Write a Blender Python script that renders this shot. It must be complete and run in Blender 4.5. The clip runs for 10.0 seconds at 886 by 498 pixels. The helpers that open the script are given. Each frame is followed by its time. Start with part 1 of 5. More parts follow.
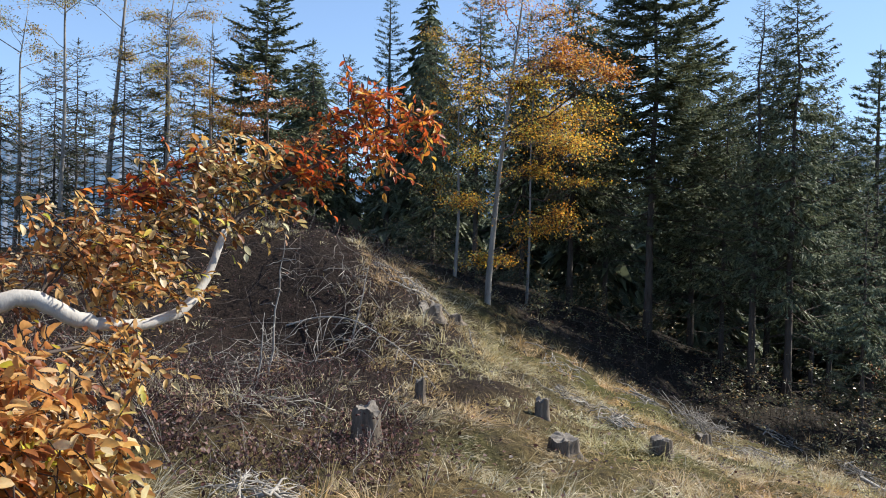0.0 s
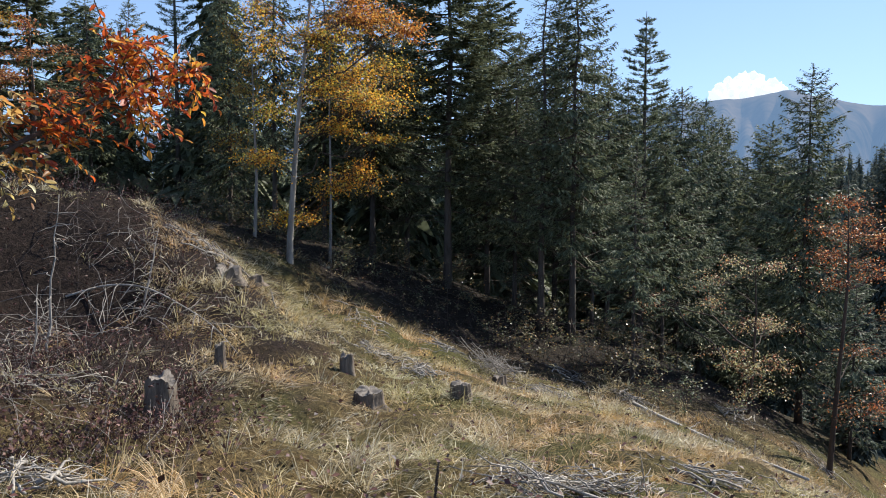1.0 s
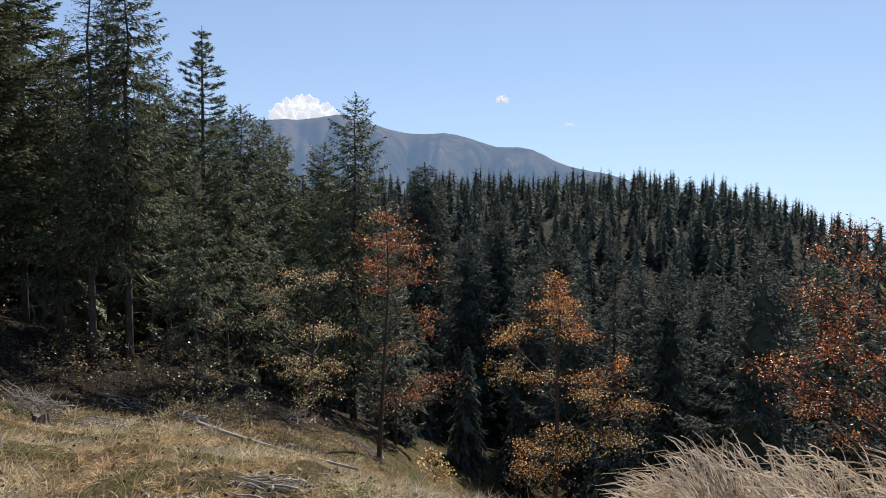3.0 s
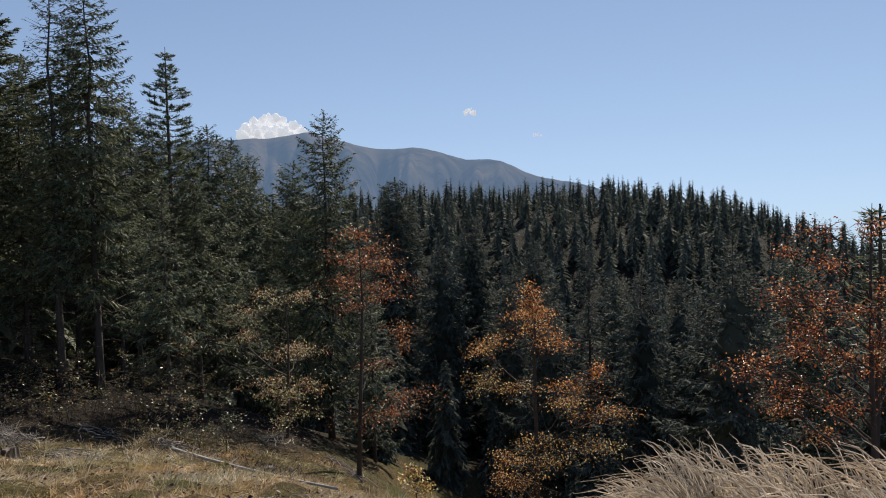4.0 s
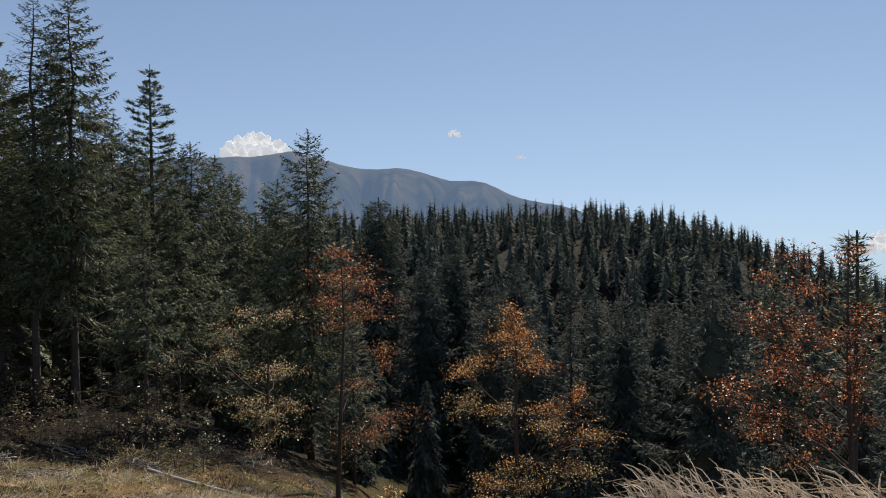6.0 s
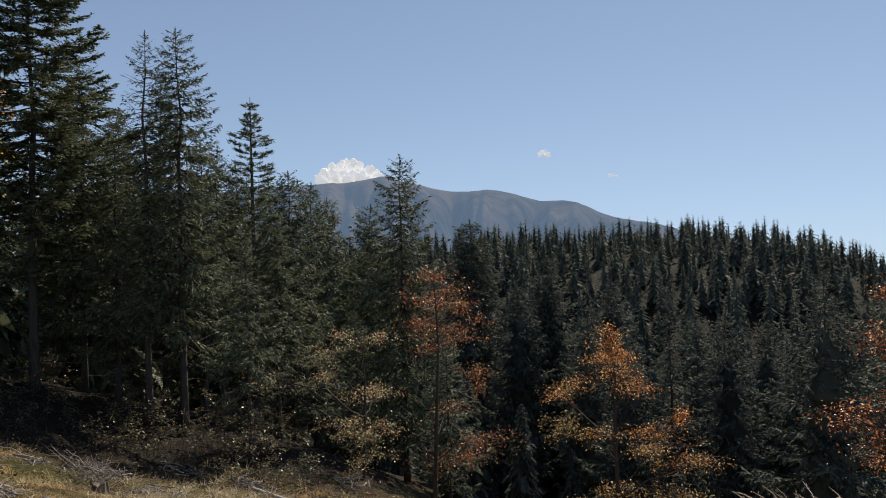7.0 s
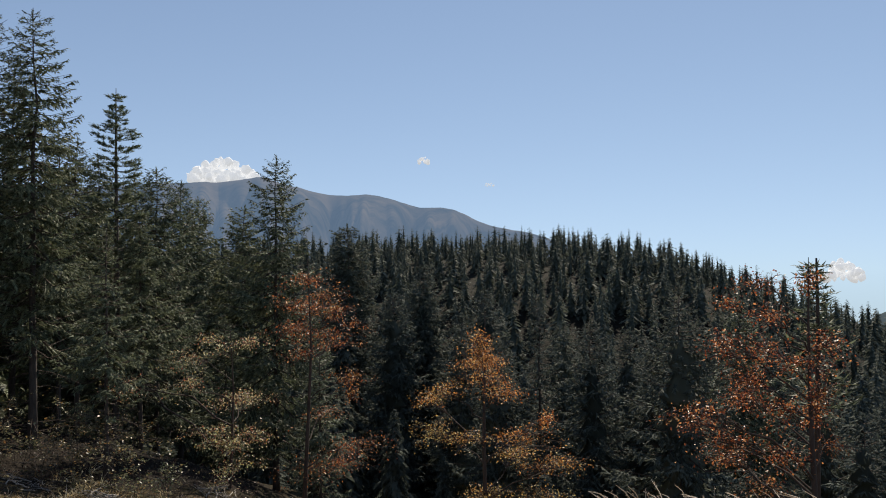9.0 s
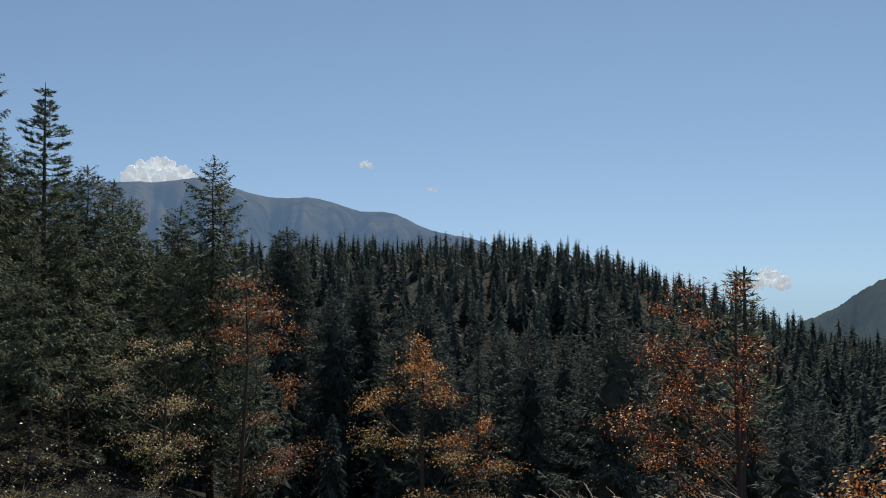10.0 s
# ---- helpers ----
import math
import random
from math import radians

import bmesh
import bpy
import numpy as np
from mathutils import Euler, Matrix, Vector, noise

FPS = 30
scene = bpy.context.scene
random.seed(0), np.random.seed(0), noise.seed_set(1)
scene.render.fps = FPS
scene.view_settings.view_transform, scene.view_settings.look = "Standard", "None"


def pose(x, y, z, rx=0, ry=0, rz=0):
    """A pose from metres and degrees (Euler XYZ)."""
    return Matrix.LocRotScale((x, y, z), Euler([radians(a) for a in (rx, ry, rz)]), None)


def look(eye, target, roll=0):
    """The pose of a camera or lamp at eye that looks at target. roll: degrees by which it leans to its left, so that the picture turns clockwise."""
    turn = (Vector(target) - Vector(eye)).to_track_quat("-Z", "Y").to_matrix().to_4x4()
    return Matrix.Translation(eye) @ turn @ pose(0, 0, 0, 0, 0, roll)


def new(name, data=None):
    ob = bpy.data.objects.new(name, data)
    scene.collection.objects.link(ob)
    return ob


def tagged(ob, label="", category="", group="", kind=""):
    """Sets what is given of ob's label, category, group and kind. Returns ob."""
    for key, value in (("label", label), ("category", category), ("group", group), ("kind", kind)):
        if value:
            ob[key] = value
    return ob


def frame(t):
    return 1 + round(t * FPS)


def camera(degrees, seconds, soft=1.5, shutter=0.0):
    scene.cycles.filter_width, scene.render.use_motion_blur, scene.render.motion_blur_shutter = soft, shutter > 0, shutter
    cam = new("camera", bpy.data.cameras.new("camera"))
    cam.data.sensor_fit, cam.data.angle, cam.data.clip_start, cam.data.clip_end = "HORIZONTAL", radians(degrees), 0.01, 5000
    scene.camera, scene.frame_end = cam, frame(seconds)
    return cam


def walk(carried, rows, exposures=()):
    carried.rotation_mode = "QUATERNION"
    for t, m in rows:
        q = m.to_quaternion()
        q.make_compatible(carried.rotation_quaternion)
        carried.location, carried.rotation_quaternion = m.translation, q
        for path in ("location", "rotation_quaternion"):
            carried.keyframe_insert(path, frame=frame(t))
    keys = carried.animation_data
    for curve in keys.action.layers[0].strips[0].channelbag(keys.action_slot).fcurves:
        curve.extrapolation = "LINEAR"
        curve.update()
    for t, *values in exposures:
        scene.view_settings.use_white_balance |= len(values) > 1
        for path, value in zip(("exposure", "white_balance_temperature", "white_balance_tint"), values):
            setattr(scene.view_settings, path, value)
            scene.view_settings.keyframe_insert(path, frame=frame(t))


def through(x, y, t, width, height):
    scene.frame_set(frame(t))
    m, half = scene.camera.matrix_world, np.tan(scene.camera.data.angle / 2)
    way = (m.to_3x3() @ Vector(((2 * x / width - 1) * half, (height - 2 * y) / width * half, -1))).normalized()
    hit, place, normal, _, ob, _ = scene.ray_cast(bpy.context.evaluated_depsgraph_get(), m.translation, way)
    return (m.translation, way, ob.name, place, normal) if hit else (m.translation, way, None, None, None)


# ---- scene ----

# ---------------------------------------------------------------- camera
cam = camera(61.3, 10.0, soft=1.0)
EYE, ARM = 1.6, 0.30
# seconds, yaw (left +), pitch (up +), roll (left +)
TURNS = [
    (0.0, 0.00, -1.10, 1.50), (0.5, -5.71, -1.04, 0.31), (1.0, -14.93, -4.14, 0.33), (1.5, -20.79, -3.28, 0.53),
    (1.6, -23.99, -3.10, 0.72), (1.7, -28.2, -2.95, 0.70), (1.8, -31.8, -2.85, 0.65), (2.0, -36.65, -2.74, 0.60),
    (2.2, -41.5, -3.00, 0.80), (2.5, -46.56, -3.41, 1.07), (2.7, -46.77, -3.01, 1.00), (3.8, -49.55, -2.20, -1.03),
    (4.0, -49.39, -1.71, -1.50), (4.5, -49.38, -0.85, -1.33), (5.0, -50.41, -0.69, -0.93), (5.2, -51.72, -0.36, -0.71),
    (6.3, -49.13, 0.21, -0.81), (6.5, -45.51, 1.06, -1.37), (7.0, -43.78, 1.65, -1.70), (7.5, -44.09, 1.71, -1.43),
    (8.0, -44.05, 1.80, -1.23), (8.5, -47.47, 1.57, -0.33), (8.8, -50.3, 1.72, -0.50), (9.0, -53.12, 1.87, -0.63),
    (9.5, -57.27, 2.06, -0.26), (10.0, -57.61, 2.20, -0.10),
]
EXPOSURES = [  # seconds, stops, white balance
    (0.0, 0.85, 6200, 7), (1.5, 0.72, 6350, 10), (2.5, 0.55, 6550, 12), (4.5, 0.02, 6800, 12), (6.5, 0.03, 6950, 11),
    (8.0, 0.10, 7200, 11), (9.0, 0.12, 7000, 10), (9.6, -0.10, 6550, 6), (10.0, -0.17, 6350, 5),
]


def held(yaw, pitch, roll):
    a, b = radians(yaw), radians(pitch)
    eye = Vector((-math.sin(a) * ARM, math.cos(a) * ARM, EYE))
    ahead = Vector((-math.sin(a) * math.cos(b), math.cos(a) * math.cos(b), math.sin(b)))
    return look(eye, eye + ahead, roll)


walk(cam, [(t, held(y, p, r)) for t, y, p, r in TURNS], EXPOSURES)

# ---------------------------------------------------------------- daylight
SUN_AZ, SUN_EL = 70.0, 38.0  # degrees to the right of +y, above the horizon
world = bpy.data.worlds.new("sky")
scene.world = world
world.use_nodes = True
wn = world.node_tree.nodes
sky = wn.new("ShaderNodeTexSky")
sky.sky_type = "NISHITA"
sky.sun_disc = False
sky.sun_elevation, sky.sun_rotation = radians(SUN_EL), radians(SUN_AZ)
sky.altitude, sky.air_density, sky.dust_density, sky.ozone_density = 1500, 0.6, 0.03, 0.4
wn["Background"].inputs["Strength"].default_value = 0.12


def sky_step(kind, a, b):
    n = wn.new("ShaderNodeVectorMath")
    n.operation = kind
    world.node_tree.links.new(a, n.inputs[0])
    if isinstance(b, tuple):
        n.inputs[1].default_value = b
    else:
        world.node_tree.links.new(b, n.inputs[1])
    return n.outputs["Vector"]


# thin autumn haze evens out the blue and holds back the glare over the horizon
evened = sky_step("ADD", sky_step("DIVIDE", sky.outputs["Color"], (2.2, 3.3, 4.8)), (1, 1, 1))
evened = sky_step("MULTIPLY", sky_step("DIVIDE", sky.outputs["Color"], evened), (2.26, 2.2, 2.2))
world.node_tree.links.new(evened, wn["Background"].inputs["Color"])
sun = new("sun", bpy.data.lights.new("sun", "SUN"))
sun.data.energy, sun.data.angle, sun.data.color = 5.0, radians(0.53), (1.0, 0.93, 0.82)
sd = Vector((math.sin(radians(SUN_AZ)) * math.cos(radians(SUN_EL)), math.cos(radians(SUN_AZ)) * math.cos(radians(SUN_EL)), math.sin(radians(SUN_EL))))
sun.matrix_world = look(sd * 60, (0, 0, 0))


# ---------------------------------------------------------------- materials
class Nodes:
    """A small helper round a node material."""

    def __init__(self, name):
        self.mat = bpy.data.materials.new(name)
        self.mat.use_nodes = True
        self.tree = self.mat.node_tree
        self.tree.nodes.clear()
        self.out = self.add("ShaderNodeOutputMaterial")

    def add(self, kind, **values):
        node = self.tree.nodes.new(kind)
        for key, value in values.items():
            node.inputs[key].default_value = value
        return node

    def link(self, a, b):
        self.tree.links.new(a, b)

    def noise(self, scale, detail=4.0, rough=0.6, coords=None):
        n = self.add("ShaderNodeTexNoise", Scale=scale, Detail=detail, Roughness=rough)
        if coords is not None:
            self.link(coords, n.inputs["Vector"])
        return n.outputs["Fac"]

    def ramp(self, fac, stops):
        n = self.add("ShaderNodeValToRGB")
        els = n.color_ramp.elements
        while len(els) < len(stops):
            els.new(0.5)
        for e, (at, col) in zip(els, stops):
            e.position, e.color = at, (*col, 1)
        self.link(fac, n.inputs["Fac"])
        return n.outputs["Color"]

    def mix(self, fac, a, b, mode="MIX"):
        n = self.add("ShaderNodeMix")
        n.data_type, n.blend_type = "RGBA", mode
        for socket, v in ((n.inputs["Factor"], fac), (n.inputs["A"], a), (n.inputs["B"], b)):
            if isinstance(v, (int, float)):
                socket.default_value = v
            elif isinstance(v, tuple):
                socket.default_value = (*v, 1)
            else:
                self.link(v, socket)
        return n.outputs["Result"]

    def bump(self, height, strength=0.5, distance=0.02):
        n = self.add("ShaderNodeBump", Strength=strength, Distance=distance)
        self.link(height, n.inputs["Height"])
        return n.outputs["Normal"]

    def surface(self, colour, rough=0.8, normal=None, through=0.0, spec=0.3):
        b = self.add("ShaderNodeBsdfPrincipled", Roughness=rough)
        b.inputs["Specular IOR Level"].default_value = spec
        if isinstance(colour, tuple):
            b.inputs["Base Color"].default_value = (*colour, 1)
        else:
            self.link(colour, b.inputs["Base Color"])
        if normal is not None:
            self.link(normal, b.inputs["Normal"])
        shader = b.outputs["BSDF"]
        if through:
            tr = self.add("ShaderNodeBsdfTranslucent")
            if isinstance(colour, tuple):
                tr.inputs["Color"].default_value = (*colour, 1)
            else:
                self.link(colour, tr.inputs["Color"])
            m = self.add("ShaderNodeMixShader", Fac=through)
            self.link(shader, m.inputs[1])
            self.link(tr.outputs["BSDF"], m.inputs[2])
            shader = m.outputs["Shader"]
        self.link(shader, self.out.inputs["Surface"])
        return self.mat

    def island(self):
        return self.add("ShaderNodeNewGeometry").outputs["Random Per Island"]

    def position(self):
        return self.add("ShaderNodeNewGeometry").outputs["Position"]

    def each(self):
        return self.add("ShaderNodeObjectInfo").outputs["Random"]


def leaf_material(name, stops, through=0.58, rough=0.45):
    n = Nodes(name)
    c = n.ramp(n.island(), stops)
    c = n.mix(0.35, c, n.ramp(n.noise(60, 3, 0.6, n.position()), [(0.35, (0.45, 0.36, 0.3)), (0.65, (1.2, 1.15, 1.05))]), "MULTIPLY")
    c = n.mix(0.55, c, n.ramp(n.noise(0.55, 2, 0.5, n.position()), [(0.36, (1.18, 0.90, 0.82)), (0.52, (1.15, 1.1, 1.0)), (0.66, (0.85, 1.1, 1.0))]), "MULTIPLY")
    return n.surface(c, rough, None, through, 0.5)


def bark_material(name, a, b, scale=9.0, strength=0.7):
    n = Nodes(name)
    co = n.add("ShaderNodeTexCoord").outputs["Object"]
    mp = n.add("ShaderNodeMapping", Scale=(1, 1, 0.22))
    n.link(co, mp.inputs["Vector"])
    f = n.noise(scale, 6, 0.7, mp.outputs["Vector"])
    big = n.noise(1.3, 2, 0.5, co)
    c = n.mix(big, n.ramp(f, [(0.3, a), (0.7, b)]), n.ramp(f, [(0.3, tuple(0.6 * v for v in a)), (0.75, tuple(0.8 * v for v in b))]))
    return n.surface(c, 0.85, n.bump(f, strength, 0.03))


def needle_material(name, dark, light, rough=0.5, gloss=0.14):
    n = Nodes(name)
    c = n.ramp(n.island(), [(0.0, dark), (0.75, light), (1.0, tuple(1.35 * v for v in light))])
    c = n.mix(0.5, c, n.ramp(n.each(), [(0.0, (0.8, 0.85, 0.85)), (1.0, (1.2, 1.12, 0.9))]), "MULTIPLY")
    return n.surface(c, rough, None, 0.28, gloss)


NEEDLES = needle_material("spruce_needles", (0.050, 0.060, 0.038), (0.20, 0.222, 0.14), 0.55, 0.12)
NEEDLES_BLUE = needle_material("pine_needles", (0.060, 0.078, 0.052), (0.21, 0.235, 0.155), 0.55, 0.12)
# same needles, bluer for distance haze and dimmer for valley shade
NEEDLES_HAZE_SHADE = needle_material("haze_shade_needles", (0.054, 0.065, 0.057), (0.122, 0.140, 0.120), 0.7, 0.05)
NEEDLES_GREY = needle_material("thin_grey_needles", (0.035, 0.042, 0.028), (0.11, 0.115, 0.075))
BARK = bark_material("spruce_bark", (0.045, 0.036, 0.031), (0.15, 0.122, 0.10))
BARK_BEECH = bark_material("beech_bark", (0.15, 0.13, 0.11), (0.38, 0.35, 0.31), 6.0, 0.25)
BARK_PALE = bark_material("pale_branch_bark", (0.36, 0.325, 0.285), (0.64, 0.59, 0.53), 14.0, 0.22)
BARK_DARK = bark_material("dark_twig_bark", (0.05, 0.035, 0.028), (0.12, 0.085, 0.065))
CANE = bark_material("dark_bramble_cane", (0.018, 0.010, 0.009), (0.075, 0.040, 0.032))
BARK_BIRCH = bark_material("grey_birch_bark", (0.13, 0.115, 0.10), (0.42, 0.38, 0.34), 7.0, 0.4)
DEAD = bark_material("weathered_dead_wood", (0.20, 0.175, 0.15), (0.52, 0.47, 0.41), 12.0, 0.6)
DULL = bark_material("dull_brown_dead_wood", (0.045, 0.033, 0.028), (0.16, 0.125, 0.105), 12.0, 0.6)
STUMPWOOD = bark_material("stump_bark", (0.045, 0.033, 0.025), (0.28, 0.222, 0.17), 9.0, 0.9)
YELLOW = leaf_material("yellow_beech_leaves", [(0.0, (0.36, 0.14, 0.03)), (0.25, (0.66, 0.34, 0.05)), (0.6, (0.76, 0.49, 0.07)), (0.85, (0.52, 0.48, 0.10)), (1.0, (0.26, 0.31, 0.08))], 0.66)
GOLD = leaf_material("gold_beech_leaves", [(0.0, (0.28, 0.11, 0.03)), (0.3, (0.46, 0.26, 0.05)), (0.6, (0.48, 0.36, 0.08)), (1.0, (0.24, 0.27, 0.08))])
ORANGE = leaf_material("orange_beech_leaves", [(0.0, (0.16, 0.05, 0.02)), (0.3, (0.42, 0.15, 0.045)), (0.65, (0.62, 0.30, 0.09)), (0.88, (0.66, 0.42, 0.16)), (1.0, (0.76, 0.64, 0.40))])
COPPER = leaf_material("copper_beech_leaves", [(0.0, (0.24, 0.07, 0.03)), (0.35, (0.50, 0.19, 0.04)), (0.7, (0.64, 0.32, 0.06)), (1.0, (0.66, 0.46, 0.12))])
TAN = leaf_material("tan_beech_leaves", [(0.0, (0.20, 0.08, 0.03)), (0.3, (0.42, 0.22, 0.07)), (0.65, (0.58, 0.40, 0.15)), (0.88, (0.62, 0.50, 0.24)), (1.0, (0.78, 0.70, 0.48))])
RUST = leaf_material("rusty_beech_leaves", [(0.0, (0.09, 0.030, 0.020)), (0.35, (0.27, 0.080, 0.036)), (0.7, (0.44, 0.17, 0.06)), (0.9, (0.56, 0.30, 0.13)), (1.0, (0.70, 0.56, 0.38))], 0.58, 0.35)
NEAR_LEAF = leaf_material("mixed_autumn_leaves", [(0.0, (0.24, 0.08, 0.04)), (0.2, (0.43, 0.18, 0.06)), (0.5, (0.60, 0.34, 0.11)), (0.76, (0.70, 0.49, 0.20)), (0.92, (0.82, 0.69, 0.47)), (0.98, (0.66, 0.54, 0.09)), (1.0, (0.42, 0.44, 0.05))])
RED_LEAF = leaf_material("red_orange_leaves", [(0.0, (0.30, 0.045, 0.02)), (0.4, (0.58, 0.10, 0.025)), (0.75, (0.68, 0.22, 0.04)), (1.0, (0.72, 0.45, 0.08))])
PALE_LEAF = leaf_material("pale_pinkish_leaves", [(0.0, (0.34, 0.12, 0.09)), (0.22, (0.46, 0.24, 0.14)), (0.45, (0.36, 0.37, 0.18)), (0.75, (0.56, 0.54, 0.32)), (0.9, (0.74, 0.70, 0.54)), (1.0, (0.72, 0.48, 0.10))], 0.5, 0.35)
LITTER = leaf_material("dead_bramble_leaves", [(0.0, (0.025, 0.010, 0.010)), (0.5, (0.07, 0.026, 0.024)), (0.90, (0.13, 0.055, 0.042)), (1.0, (0.24, 0.16, 0.11))], 0.12, 0.6)
UNDER = leaf_material("young_understory_leaves", [(0.0, (0.05, 0.06, 0.03)), (0.4, (0.12, 0.13, 0.07)), (0.75, (0.30, 0.30, 0.20)), (0.9, (0.36, 0.20, 0.08)), (1.0, (0.46, 0.36, 0.16))], 0.45, 0.35)


def ground_material():
    n = Nodes("autumn_hillside")
    p = n.position()
    patch = n.noise(0.35, 3, 0.6, p)
    fine = n.noise(9.0, 6, 0.75, p)
    straw = n.ramp(fine, [(0.3, (0.03, 0.022, 0.012)), (0.5, (0.11, 0.075, 0.035)), (0.75, (0.30, 0.22, 0.10))])
    green = n.ramp(fine, [(0.3, (0.03, 0.03, 0.012)), (0.55, (0.09, 0.085, 0.03)), (0.8, (0.22, 0.19, 0.07))])
    c = n.mix(n.ramp(patch, [(0.42, (0, 0, 0)), (0.62, (1, 1, 1))]), straw, green)
    soil = n.ramp(n.noise(1.7, 4, 0.7, p), [(0.30, (0, 0, 0)), (0.47, (1, 1, 1))])
    c = n.mix(soil, n.ramp(fine, [(0.3, (0.022, 0.017, 0.012)), (0.7, (0.10, 0.078, 0.045))]), c)
    # dark soil bank and needle litter, both darkened further for tree shade
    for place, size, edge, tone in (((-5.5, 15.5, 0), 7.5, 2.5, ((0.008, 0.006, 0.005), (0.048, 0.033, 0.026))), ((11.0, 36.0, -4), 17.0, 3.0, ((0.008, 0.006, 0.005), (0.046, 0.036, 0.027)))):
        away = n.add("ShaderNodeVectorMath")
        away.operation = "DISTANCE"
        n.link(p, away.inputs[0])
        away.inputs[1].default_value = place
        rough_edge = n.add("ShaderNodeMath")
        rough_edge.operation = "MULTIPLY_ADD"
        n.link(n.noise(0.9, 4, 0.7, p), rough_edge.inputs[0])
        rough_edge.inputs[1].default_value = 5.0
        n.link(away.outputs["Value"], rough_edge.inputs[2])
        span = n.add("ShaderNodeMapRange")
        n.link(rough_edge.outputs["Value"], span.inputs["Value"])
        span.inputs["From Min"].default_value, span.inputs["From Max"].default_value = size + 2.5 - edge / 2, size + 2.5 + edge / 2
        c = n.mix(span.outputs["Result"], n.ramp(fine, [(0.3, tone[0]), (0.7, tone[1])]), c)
    # forest floor past 34 m, near black with the woods' shade put in
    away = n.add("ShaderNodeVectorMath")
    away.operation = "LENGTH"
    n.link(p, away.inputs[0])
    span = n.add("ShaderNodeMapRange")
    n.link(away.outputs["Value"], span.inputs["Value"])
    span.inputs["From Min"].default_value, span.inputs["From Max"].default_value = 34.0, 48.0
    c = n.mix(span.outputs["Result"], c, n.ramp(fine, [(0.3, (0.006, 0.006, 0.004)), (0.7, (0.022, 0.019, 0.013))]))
    return n.surface(c, 0.95, n.bump(fine, 0.9, 0.12), 0, 0.1)


GROUND = ground_material()


def grass_material(name, stops, green, rust, through=0.35):
    n = Nodes(name)
    c = n.ramp(n.island(), stops)
    p = n.position()
    c = n.mix(n.ramp(n.noise(0.5, 3, 0.6, p), [(0.47, (0, 0, 0)), (0.62, (0.75, 0.75, 0.75))]), c, n.mix(0.5, c, green))
    c = n.mix(n.ramp(n.noise(0.28, 2, 0.6, p), [(0.47, (0, 0, 0)), (0.60, (0.8, 0.8, 0.8))]), c, n.mix(0.5, c, rust))
    c = n.mix(0.6, c, n.ramp(n.noise(2.6, 3, 0.6, p), [(0.34, (0.36, 0.33, 0.30)), (0.66, (1.5, 1.46, 1.40))]), "MULTIPLY")
    return n.surface(c, 0.55, None, through, 0.35)


GRASS = grass_material("dry_hill_grass", [(0.0, (0.20, 0.15, 0.075)), (0.3, (0.45, 0.355, 0.19)), (0.7, (0.67, 0.58, 0.38)), (1.0, (0.84, 0.79, 0.65))], (0.34, 0.35, 0.10), (0.66, 0.33, 0.09))
PLUME = grass_material("pale_feather_grass", [(0.0, (0.40, 0.32, 0.23)), (0.5, (0.62, 0.55, 0.45)), (1.0, (0.84, 0.80, 0.73))], (0.60, 0.52, 0.40), (0.62, 0.50, 0.36), 0.45)


# ---------------------------------------------------------------- mesh tools
def mesh_of(name, verts, faces_list, mat, smooth=False):
    """A mesh from arrays: verts (n, 3) and one or more (m, k) index arrays."""
    me = bpy.data.meshes.new(name)
    verts = np.asarray(verts, dtype=np.float32)
    loops = np.concatenate([f.ravel() for f in faces_list]).astype(np.int32)
    sizes = np.concatenate([np.full(len(f), f.shape[1]) for f in faces_list])
    me.vertices.add(len(verts))
    me.vertices.foreach_set("co", verts.ravel())
    me.loops.add(len(loops))
    me.loops.foreach_set("vertex_index", loops)
    me.polygons.add(len(sizes))
    me.polygons.foreach_set("loop_start", np.concatenate([[0], np.cumsum(sizes)[:-1]]).astype(np.int32))
    if smooth:
        me.polygons.foreach_set("use_smooth", np.ones(len(sizes), dtype=bool))
    me.materials.append(mat)
    me.update(calc_edges=True)
    me.validate()
    return me


